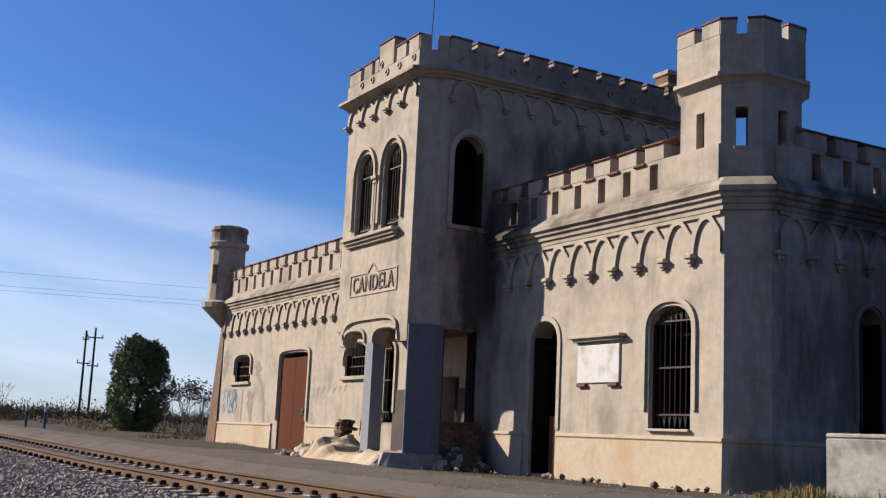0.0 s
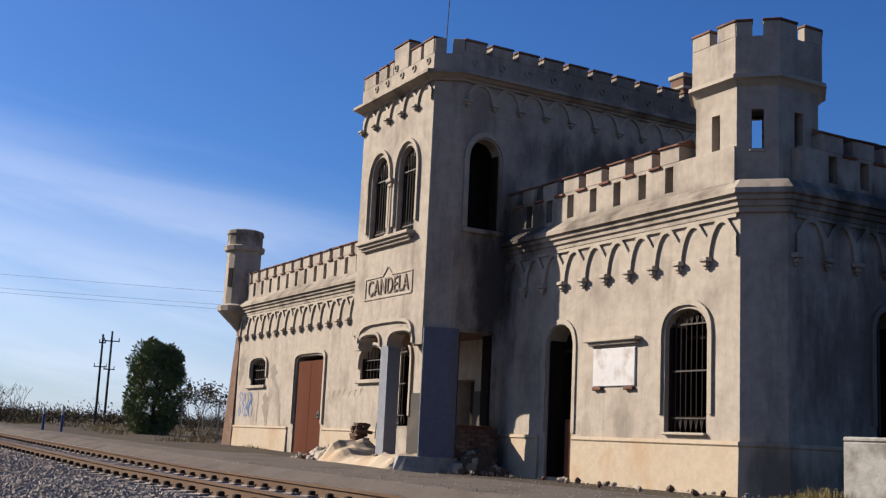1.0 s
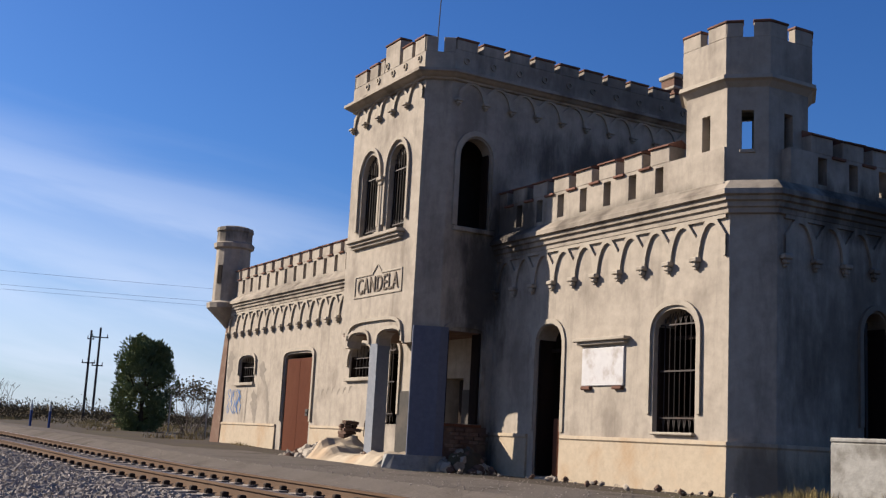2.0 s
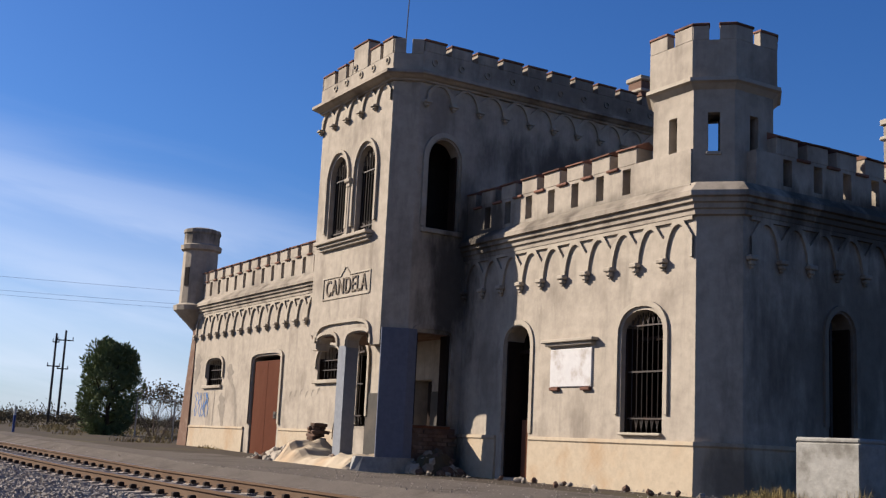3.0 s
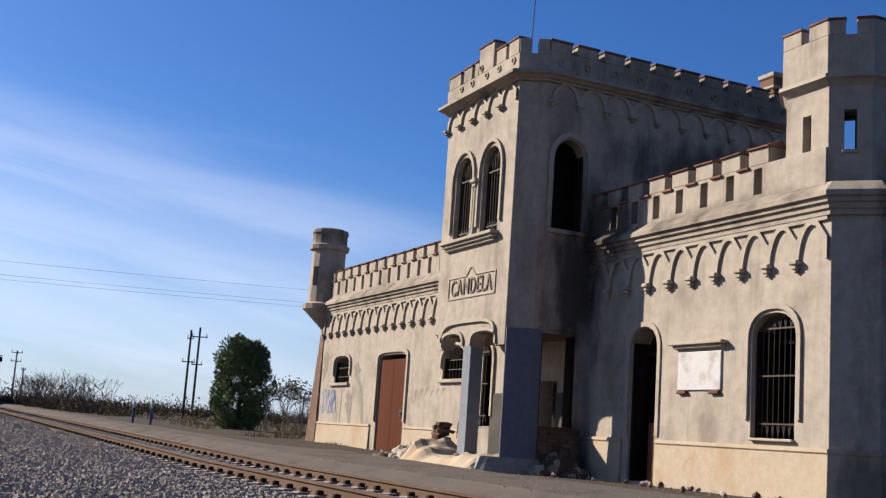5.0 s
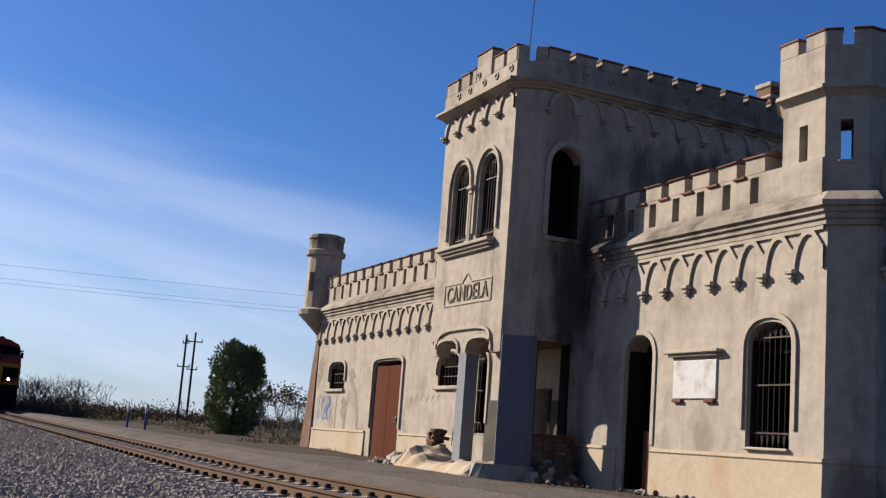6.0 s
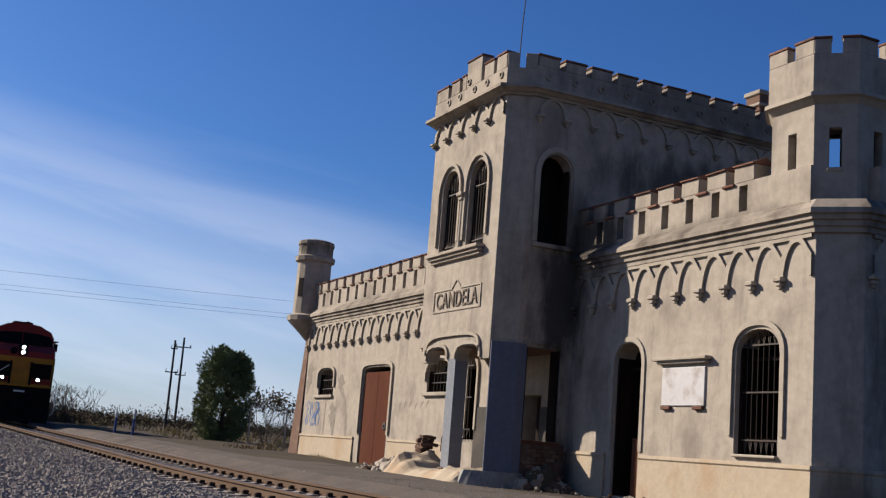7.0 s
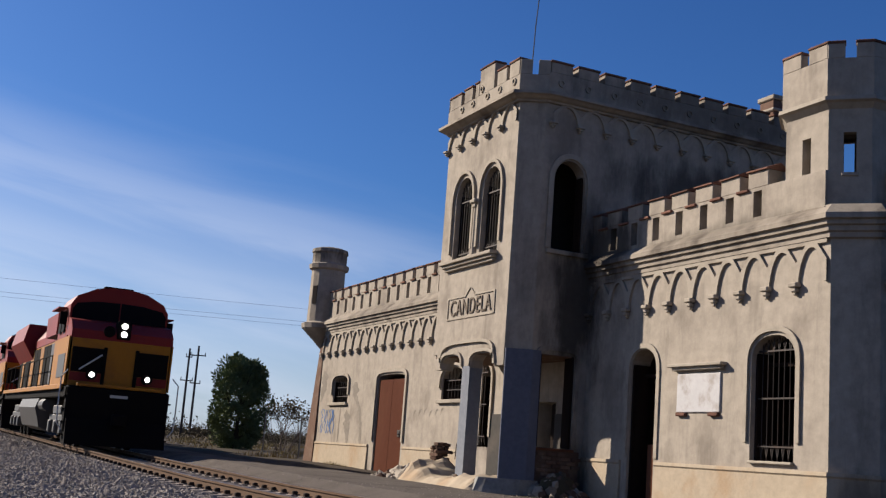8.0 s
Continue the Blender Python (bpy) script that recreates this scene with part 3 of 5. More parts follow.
# plinth with its capping moulding; it flares towards the ground
PL = [(0.0, ZP + 0.03), (0.05, ZP + 0.03), (0.06, ZP - 0.03), (0.035, ZP - 0.06), (0.07, -0.3), (0.0, -0.3)]


def plinth(path):
    bm = bmesh.new()
    sweep(bm, path, PL)
    part("plinth", bm, PLINTH, station, "pale ochre plastered plinth")


plinth([(-LEN, 0), (D_FAR[0] - 0.42, 0)])
plinth([(D_FAR[1] + 0.2, 0), (-12.6, 0)])
plinth([(SIDE + 0.02, 0), (D_NEAR[0] - 0.2, 0)])
plinth([(D_NEAR[1] + 0.08, 0), (0, 0), (0.54, 0.52), (0.54, 11.4)])

# main cornice in three steps
CO = [(0.0, ZC + 0.20), (0.20, ZC + 0.02), (0.21, ZC - 0.07), (0.15, ZC - 0.09), (0.15, ZC - 0.16), (0.10, ZC - 0.18), (0.10, ZC - 0.26), (0.06, ZC - 0.28), (0.06, ZC - 0.36), (0.0, ZC - 0.38)]
for path in ([(-LEN, 0), (-11.2, 0)], [(SIDE, 0), (0, 0), (0.54, 0.52), (0.54, 11.4)]):
    bm = bmesh.new()
    sweep(bm, path, CO)
    part("cornice", bm, SOOT, station, "stained moulded plaster cornice")

arches(FRONT, -24.34, 19, 3.86, 0.70)
arches(FRONT, -7.05, 10, 3.86, 0.70)
arches(END, 0.15, 14, 3.86, 0.70)
parapet(FRONT, -LEN, -11.2, -24.02, 17)
parapet(FRONT, SIDE, -0.15, -7.08 + 0.0, 8)
parapet(END, 0.3, 10.9, 1.05, 13)


def surround(o, m, off=0.05, width=0.09, proud=0.06, low=None, name="window_surround"):
    bm = bmesh.new()
    hood(bm, o, off, width, proud, o[2] + 0.32 if low is None else low)
    return part(name, bm, TRIM, station, "", m)


def grille(o, m, n, y=0.14, rails=(0.12, 0.5, 0.88), scroll=True, parent_name="window_grille"):
    """Upright iron bars with cross bars, and small pointed loops at head and foot; its frame and panes lie behind."""
    u0, u1, zb = o[0], o[1], o[2]
    g = part(parent_name, bmesh.new(), IRON, station, "rusty black wrought iron window bars", m)
    step = (u1 - u0) / (n + 1)
    for i in range(1, n + 1):
        u = u0 + i * step
        bm = bmesh.new()
        tube(bm, [(u, y, zb + 0.01), (u + random.uniform(-0.006, 0.006), y, zb + 0.8), (u, y, top_of(o, u) - 0.02)], 0.011, 5)
        part("bar", bm, IRON, g)
    full = o[3] + o[4] - zb
    for k in rails:
        z = zb + full * k
        bm = bmesh.new()
        box(bm, u0 + 0.01, u1 - 0.01, y - 0.022, y - 0.010, z - 0.014, z + 0.014)
        part("cross_bar", bm, IRON, g)
    if scroll:
        for z0, zz in ((zb + 0.05, zb + 0.3), (zb + full * 0.88 - 0.02, zb + full * 0.88 + 0.2)):
            bm = bmesh.new()
            for i in range(n + 1):
                a, b = u0 + i * step, u0 + (i + 1) * step
                z1 = min(zz, top_of(o, (a + b) / 2) - 0.04)
                tube(bm, [(a, y, z0), (a + step * 0.2, y, (z0 * 0.4 + z1 * 0.6)), ((a + b) / 2, y, z1), (b - step * 0.2, y, z0 * 0.4 + z1 * 0.6), (b, y, z0)], 0.008, 4)
            part("scrollwork", bm, IRON, g)
    return g


def sill(u0, u1, z, m, deep=0.12, high=0.08, name="window_sill"):
    bm = bmesh.new()
    box(bm, u0, u1, -deep, 0.1, z - high, z, 0.012)
    return part(name, bm, TRIM, station, "", m)


def leaf(o, m, material, y, name, label, u0=None, u1=None, top=None, boards=4):
    """A door leaf of upright boards, each with its own joint."""
    d = part(name, bmesh.new(), material, station, label, m)
    a, b = u0 if u0 is not None else o[0], u1 if u1 is not None else o[1]
    z1 = top if top is not None else o[3] + 0.02
    w = (b - a) / boards
    for i in range(boards):
        bm = bmesh.new()
        box(bm, a + i * w + 0.004, a + (i + 1) * w - 0.004, y, y + 0.05, o[2] + 0.02, z1, 0.006)
        part("door_panel", bm, material, d)
    return d


surround(W_FAR, FRONT, low=2.4)
sill(W_FAR[0] - 0.3, W_FAR[1] + 0.05, 2.15, FRONT, 0.08, 0.1)
grille(W_FAR, FRONT, 6, 0.12, (0.25, 0.6), False)
surround(D_FAR, FRONT, 0.06, 0.11, 0.055, 0.95, "door_surround")
d = leaf(D_FAR, FRONT, RUSTDOOR, 0.05, "steel_door", "closed rust red steel freight door", top=2.80, boards=2)
bm = bmesh.new()
box(bm, -17.25, -17.05, 0.025, 0.055, 1.1, 1.3, 0.01)
tube(bm, [(-17.15, 0.0, 1.2), (-17.15, 0.05, 1.2)], 0.03, 6)
part("door_lock", bm, IRON, d)
surround(W_MID, FRONT, low=2.45)
sill(W_MID[0] - 0.15, W_MID[1] + 0.1, 2.14, FRONT, 0.09, 0.1)
grille(W_MID, FRONT, 6, 0.12, (0.3, 0.6), False)
surround(W_POR, FRONT, low=1.2)
grille(W_POR, FRONT, 5, -0.09, (0.12, 0.5, 0.88), True)
shutter = part("window_shutter", bmesh.new(), TRIM, station, "pale wooden shutter folded beside the bars")
for k in range(3):
    bm = bmesh.new()
    box(bm, -12.34 + k * 0.16, -12.19 + k * 0.16, -0.045, -0.015, 0.98, 2.78, 0.006)
    part("shutter_board", bm, TRIM, shutter)
surround(D_NEAR, FRONT, 0.02, 0.10, 0.03, 0.9, "door_surround")
leaf(D_NEAR, FRONT, OLDWOOD, 0.12, "wooden_door", "broken lower leaf of a brown wooden door", u0=-4.96, u1=-4.62, top=1.16, boards=2)
surround(W_NEAR, FRONT, 0.06, 0.09, 0.045, 1.27)
sill(W_NEAR[0] + 0.02, W_NEAR[1] + 0.02, 0.96, FRONT, 0.075, 0.05)
grille(W_NEAR, FRONT, 7)
surround(W_END, END, 0.04, 0.09, 0.05, 1.2)
bm = bmesh.new()
box(bm, W_END[0] + 0.0, W_END[0] + 0.06, 0.2, 0.26, 1.0, 2.9)
box(bm, W_END[0] + 0.28, W_END[0] + 0.34, 0.2, 0.26, 1.0, 3.0)
part("window_frame", bm, IRON, station, "", END)



def jamb_frame(o, m, material, y0=0.05, y1=0.44, w=0.05, name="window_frame", head=True):
    """A wooden frame lining an opening's sides and head, near black to paint reveal shade."""
    g = part(name, bmesh.new(), material, station, "wooden frame coloured near black like the shade of its reveal", m)
    for a in (o[0] + 0.002, o[1] - w - 0.002):
        bm = bmesh.new()
        box(bm, a, a + w, y0, y1, o[2] + 0.01, top_of(o, a + w / 2) - 0.01)
        part("jamb", bm, material, g)
    if not head:
        return
    bm = bmesh.new()
    box(bm, o[0] + w, o[1] - w, y1 - 0.1, y1 - 0.04, o[3] - 0.05, o[3] + 0.02)
    part("transom", bm, material, g)


jamb_frame(W_NEAR, FRONT, DARKWOOD, 0.10)
jamb_frame(W_FAR, FRONT, DARKWOOD)
jamb_frame(W_MID, FRONT, DARKWOOD)
jamb_frame(W_POR, FRONT, DARKWOOD, 0.12)
jamb_frame(D_NEAR, FRONT, DARKWOOD, 0.06, name="door_frame")
jamb_frame(W_END, END, DARKWOOD)
jamb_frame(W_T1, TFRONT, DARKWOOD, 0.13, 0.31)
jamb_frame(W_T2, TFRONT, DARKWOOD, 0.13, 0.31)
jamb_frame(W_TS, TSIDE, DARKWOOD, 0.08, 0.31, head=False)
jamb_frame(W_LOW, TSIDE, DARKWOOD, 0.02, 0.31, 0.06, head=False)

# blank white plaque under a small moulded ledge
bm = bmesh.new()
box(bm, -3.88, -2.62, -0.035, 0.02, 1.77, 2.48, 0.012)
part("plaque", bm, PLATE, station, "blank whitewashed wall plaque")
bm = bmesh.new()
box(bm, -4.05, -2.48, -0.16, 0.0, 2.60, 2.66, 0.01)
box(bm, -3.98, -2.55, -0.10, 0.0, 2.54, 2.60, 0.01)
part("plaque_ledge", bm, TRIM, station)
for x in (-3.72, -2.78):
    bm = bmesh.new()
    box(bm, x - 0.14, x + 0.14, -0.07, 0, 1.70, 1.765, 0.012)
    part("plaque_bracket", bm, BRICK, station)

# ---- the central tower ----
CH = (0.30, 0.50)
ring = [(XL - CH[0], 6.6), (XL - CH[0], -TD + CH[1]), (XL, -TD), (XR, -TD), (SIDE, -TD + CH[1]), (SIDE, 6.6)]
bm = bmesh.new()
panel(bm, XL, XR, 2.98, ZT, 0.32, [W_T1, W_T2])
part("tower_front_wall", bm, PLASTER, station, "", TFRONT)
bm = bmesh.new()
panel(bm, -TD + CH[1], 6.6, ZC - 2.0, ZT, 0.32, [W_TS])
part("tower_side_wall", bm, PLASTER, station, "", TSIDE)
bm = bmesh.new()
panel(bm, -TD + CH[1], 0.0, -0.2, ZC - 2.0, 0.32, [W_LOW])
part("tower_side_wall", bm, PLASTER, station, "", TSIDE)
bm = bmesh.new()
panel(bm, -6.6, TD - CH[1], 2.98, ZT, 0.32, [(0.86, 1.14, 5.18, 6.72, 0.2, 2.0)])
part("tower_side_wall", bm, PLASTER, station, "", at_wall(XL - CH[0], 0, -90))
for q in ([(XR, -TD), (SIDE, -TD + CH[1]), (SIDE - 0.32, -TD + CH[1] + 0.02), (XR - 0.02, -TD + 0.32)], [(XL, -TD), (XL + 0.02, -TD + 0.32), (XL - CH[0] + 0.32, -TD + CH[1] + 0.02), (XL - CH[0], -TD + CH[1])]):
    bm = bmesh.new()
    prism(bm, q, 2.98, ZT)
    part("tower_corner_wall", bm, PLASTER, station)
bm = bmesh.new()
panel(bm, -SIDE, -XL + CH[0], ZC, ZT, 0.32, [(8.3, 8.8, 5.2, 6.7, 0.3, 2.0)])
part("tower_rear_wall", bm, PLASTER, station, "", at_wall(0, 6.6, 180))
bm = bmesh.new()
prism(bm, [(XL - CH[0] + 0.1, 6.4), (XL - CH[0] + 0.1, -TD + CH[1] + 0.1), (XL + 0.05, -TD + 0.1), (XR - 0.05, -TD + 0.1), (SIDE - 0.1, -TD + CH[1] + 0.1), (SIDE - 0.1, 6.4)], ZT - 0.3, ZT - 0.1)
part("tower_roof", bm, SOOT, station)
bm = bmesh.new()
prism(bm, [(XL - 0.1, -0.02), (XL - CH[0] + 0.04, -TD + CH[1] + 0.1), (XL + 0.05, -TD + 0.04), (XR - 0.05, -TD + 0.04), (SIDE - 0.04, -TD + CH[1] + 0.05), (SIDE - 0.04, -0.02)], 2.90, 3.10)
part("porch_ceiling", bm, RAWBRICK, station, "broken brown underside of the tower floor")
# upper floors in the same painted room shade
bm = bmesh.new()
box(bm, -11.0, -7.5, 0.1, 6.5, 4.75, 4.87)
part("tower_floor", bm, ROOM_SHADE, station)
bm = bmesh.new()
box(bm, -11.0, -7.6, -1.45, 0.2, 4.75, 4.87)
part("tower_floor", bm, ROOM_SHADE, station)
# added dark partitions that stop light crossing the tower behind its windows
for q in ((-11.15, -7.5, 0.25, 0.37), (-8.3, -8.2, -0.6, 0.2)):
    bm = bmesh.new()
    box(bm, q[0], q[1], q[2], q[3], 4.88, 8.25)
    part("tower_blackout_wall", bm, ROOM_SHADE, station)

TC = [(0.0, ZT + 0.04), (0.26, ZT + 0.0), (0.27, ZT - 0.07), (0.20, ZT - 0.09), (0.15, ZT - 0.13), (0.08, ZT - 0.15), (0.07, ZT - 0.19), (0.0, ZT - 0.2)]
bm = bmesh.new()
sweep(bm, ring, TC)
part("cornice", bm, SOOT, station, "stained moulded plaster cornice")
arches(TFRONT, -10.95, 5, 7.97, 0.695, 0.68)
arches(TSIDE, -1.2, 11, 7.95, 0.69, 0.68)

# tower battlement, with a taller middle merlon in front
OUT = 0.07


def tower_parapet():
    bm = bmesh.new()
    panel(bm, XL - 0.05, XR + 0.05, ZT, ZT + 0.42, 0.26, [])
    part("parapet_wall", bm, PLASTER, station, "", pose(0, -TD - OUT, 0))
    bm = bmesh.new()
    panel(bm, -TD + CH[1], 6.6, ZT, ZT + 0.50, 0.46, [])
    part("parapet_wall", bm, PLASTER, station, "", at_wall(SIDE + OUT, 0, 90))
    bm = bmesh.new()
    panel(bm, -6.6, TD - CH[1], ZT, ZT + 0.50, 0.46, [])
    part("parapet_wall", bm, PLASTER, station, "", at_wall(XL - CH[0] - OUT, 0, -90))
    for s in (0, 1):
        a, b = ((XR + 0.05, -TD - OUT), (SIDE + OUT, -TD + CH[1])) if s else ((XL - CH[0] - OUT, -TD + CH[1]), (XL - 0.05, -TD - OUT))
        v = Vector(b) - Vector(a)
        m = at_wall(a[0], a[1], math.degrees(math.atan2(v.y, v.x)))
        bm = bmesh.new()
        panel(bm, 0, v.length, ZT, ZT + 0.42, 0.2, [])
        for q in ((0.0, v.length * 0.40), (v.length * 0.60, v.length)):
            box(bm, q[0], q[1], 0, 0.2, ZT + 0.42, ZT + 0.76, 0.01)
        part("parapet_wall", bm, PLASTER, station, "", m)

    def tooth(m, w, h, deep=0.26):
        bm = bmesh.new()
        box(bm, -w / 2, w / 2, 0, deep, 0, h, 0.012)
        t = part("merlon", bm, PLASTER, station, "", m)
        bm = bmesh.new()
        box(bm, -w / 2 - 0.02, w / 2 + 0.02, -0.025, deep + 0.025, h, h + 0.05, 0.012)
        part("coping", bm, BRICK, t)
        return t

    f = pose(0, -TD - OUT, ZT + 0.42)
    for u, w, h in ((-10.62, 0.62, 0.30), (-9.93, 0.44, 0.32), (-9.47, 0.20, 0.33), (-8.98, 0.74, 0.62), (-8.24, 0.46, 0.34), (-7.65, 0.46, 0.35)):
        tooth(f @ pose(u, 0, 0), w, h)
    s = at_wall(SIDE + OUT, 0, 90)
    for i in range(11):
        tooth(s @ pose(-1.06 + i * 0.69, 0, ZT + 0.50), 0.54, 0.23, 0.46)
    s = at_wall(XL - CH[0] - OUT, 0, -90)
    for i in range(11):
        tooth(s @ pose(1.06 - i * 0.69, 0, ZT + 0.50), 0.54, 0.23, 0.46)
    # round rosettes below the gaps
    rb = bmesh.new()
    for k in range(10):
        a0, a1 = 2 * math.pi * k / 10, 2 * math.pi * (k + 1) / 10
        q = [rb.verts.new((math.cos(a) * r, y, math.sin(a) * r)) for a, r, y in ((a0, 0.085, 0), (a1, 0.085, 0), (a1, 0.085, -0.03), (a0, 0.085, -0.03))]
        rb.faces.new(q)
        q2 = [rb.verts.new((math.cos(a) * r, -0.03, math.sin(a) * r)) for a, r in ((a0, 0.085), (a1, 0.085), (a1, 0.05), (a0, 0.05))]
        rb.faces.new(q2)
        q3 = [rb.verts.new((math.cos(a) * 0.05, y, math.sin(a) * 0.05)) for a, y in ((a0, -0.03), (a1, -0.03), (a1, 0.0), (a0, 0.0))]
        rb.faces.new(q3)
    rose = mesh_of(rb, "rosette", TRIM)
    for u in (-10.22, -9.65, -9.2, -8.9, -8.3, -7.62):
        share("rosette", rose, station, f @ pose(u, 0, -0.12 + (0.25 if u in (-9.2,) else 0)))
    for i in range(11):
        share("rosette", rose, station, at_wall(SIDE + OUT, 0, 90) @ pose(-1.06 + i * 0.69, 0, ZT + 0.28))


tower_parapet()

for o in (W_T1, W_T2):
    surround(o, TFRONT, 0.09, 0.08, 0.06, 5.35)
    grille(o, TFRONT, 6, 0.12, (0.08, 0.72), True)
bm = bmesh.new()
tube(bm, [(-9.19, 0.0, 5.2), (-9.19, 0.0, 6.3)], 0.085, 10, 0.075)
box(bm, -9.31, -9.07, -0.12, 0.14, 5.1, 5.2, 0.015)
box(bm, -9.33, -9.05, -0.14, 0.14, 6.38, 6.48, 0.02)
box(bm, -9.28, -9.10, -0.10, 0.12, 6.28, 6.38, 0.02)
part("column", bm, TRIM, station, "small white column between the paired windows", TFRONT)
bm = bmesh.new()
box(bm, -10.62, -8.0, -0.20, 0.05, 5.06, 5.14, 0.012)
box(bm, -10.58, -8.04, -0.14, 0.05, 4.99, 5.06, 0.012)
box(bm, -10.54, -8.08, -0.08, 0.05, 4.92, 4.99, 0.012)
part("window_sill", bm, TRIM, station, "", TFRONT)
surround(W_TS, TSIDE, 0.04, 0.11, 0.05, 5.2)
sill(W_TS[0] - 0.12, W_TS[1] + 0.12, 5.17, TSIDE, 0.08, 0.1)

# the name panel: a recess border with carved letters and a small gable
NP = (-10.30, -8.02, 3.80, 4.24)
bm = bmesh.new()
for x0, x1, z0, z1 in ((NP[0], NP[1], NP[2] - 0.05, NP[2]), (NP[0], -9.4, NP[3], NP[3] + 0.04), (-8.98, NP[1], NP[3], NP[3] + 0.04), (NP[0] - 0.05, NP[0], NP[2] - 0.05, NP[3] + 0.04), (NP[1], NP[1] + 0.05, NP[2] - 0.05, NP[3] + 0.04)):
    box(bm, x0, x1, -0.022, 0.0, z0, z1, 0.006)
for s in (-1, 1):
    box(bm, -0.13, 0.13, -0.022, 0, -0.015, 0.015, 0.006, pose(-9.19 + s * 0.12, 0, NP[3] + 0.12, 0, s * 40, 0))
part("name_panel", bm, TRIM, station, "plaster name panel with dark carved letters", TFRONT)
txt = bpy.data.curves.new("sign_text", "FONT")
txt.body, txt.size, txt.extrude, txt.align_x = "CANDELA", 0.52, 0.012, "CENTER"
txt.space_character = 1.12
tmp = new("sign_letters", txt)
dg = bpy.context.evaluated_depsgraph_get()
lm = bpy.data.meshes.new_from_object(tmp.evaluated_get(dg))
bpy.data.objects.remove(tmp)
lm.materials.clear()
lm.materials.append(LETTER)
share("sign_letters", lm, station, TFRONT @ pose(-9.16, -0.012, 3.845, 90, 0, 0) @ Matrix.Diagonal((0.80, 1, 1, 1)), "dark carved letters")

# porch under the tower: twin shallow arches, a thin pier and the blue corner pier
bm = bmesh.new()
panel(bm, -10.75, XR, 2.62, 2.98, 0.30, [(-10.45, -9.42, 2.62, 2.66, 0.26, 3.0), (-8.95, -7.85, 2.62, 2.66, 0.26, 3.0)])
part("porch_arch_wall", bm, PLASTER, station, "", TFRONT)
for o in ((-10.45, -9.42, 2.62, 2.66, 0.28, 3.0), (-8.95, -7.85, 2.62, 2.66, 0.28, 3.0)):
    surround(o, TFRONT, 0.01, 0.07, 0.05, 2.66, "arch_moulding")
surround((-10.4, -7.95, 2.6, 2.78, 0.34, 4.0), TFRONT, 0.05, 0.07, 0.06, 2.9, "arch_moulding")
bm = bmesh.new()
prism(bm, [(-9.33, -TD - 0.01), (-8.96, -TD - 0.01), (-8.96, -TD + 0.3), (-9.33, -TD + 0.3)], 0.0, 2.66)
part("porch_pier", bm, PALEBLUE, station, "square pier in flaking pale blue paint")
bm = bmesh.new()
prism(bm, [(XR + 0.09, -TD - 0.02), (XR + 0.12, -TD - 0.02), (SIDE + 0.068, -TD + CH[1] - 0.01), (SIDE + 0.068, -1.17), (SIDE - 0.30, -1.17), (XR + 0.09, -TD + 0.45)], 0.1, 2.97)
part("porch_pier", bm, BLUE, station, "blue painted corner pier")
bm = bmesh.new()
prism(bm, [(XR - 0.22, -TD - 0.62), (XR + 0.10, -TD - 0.64), (XR + 0.24, -TD - 0.5), (SIDE + 0.16, -TD + CH[1] - 0.2), (SIDE + 0.14, -1.05), (SIDE - 0.4, -1.05), (XR - 0.3, -TD + 0.5)], -0.2, 0.29, 0, [(XR - 0.10, -TD - 0.40), (XR + 0.04, -TD - 0.42), (XR + 0.14, -TD - 0.3), (SIDE + 0.10, -TD + CH[1] - 0.14), (SIDE + 0.09, -1.1), (SIDE - 0.4, -1.1), (XR - 0.2, -TD + 0.5)])
part("pier_base", bm, BLOCK, station, "grey worn pier foot")
bm = bmesh.new()
hood(bm, W_LOW, 0.0, 0.10, 0.05, 1.0)
part("window_surround", bm, SOOT, station, "", TSIDE)
bm = bmesh.new()
box(bm, W_LOW[0] - 0.02, W_LOW[1] + 0.06, -0.06, 0.30, 0.92, 0.975, 0.01)
part("window_sill", bm, OLDWOOD, station, "splintered wooden sill", TSIDE)
# inner face of the porch: plaster above a dark painted dado
bm = bmesh.new()
box(bm, -8.28, SIDE - 0.33, -0.03, -0.002, 0.0, 1.75)
part("dado", bm, DADO, station, "dark painted dado")
bm = bmesh.new()
box(bm, -11.4, -9.22, -0.03, -0.002, 0.0, 1.75)
part("dado", bm, DADO, station, "dark painted dado")
bm = bmesh.new()
box(bm, -8.74, -8.32, 0.16, 0.21, 0.03, 1.98, 0.01)
for z in (0.3, 1.2):
    box(bm, -8.68, -8.38, 0.145, 0.16, z, z + 0.7, 0.01)
part("porch_door", bm, DARKWOOD, station, "dark wooden door standing ajar")


bm = bmesh.new()
for u in (-12.75, -12.5):
    tube(bm, [(u, -0.06, 2.1), (u + 0.05, -0.10, 1.5), (u - 0.03, -0.2, 0.95), (u + 0.04, -0.25, 0.6)], 0.012, 5)
for z in (1.5, 1.2, 0.9):
    tube(bm, [(-12.8, -0.15, z), (-12.4, -0.17, z - 0.02)], 0.010, 5)
part("bent_bar", bm, IRON, station, "bent rusty reinforcing bars")


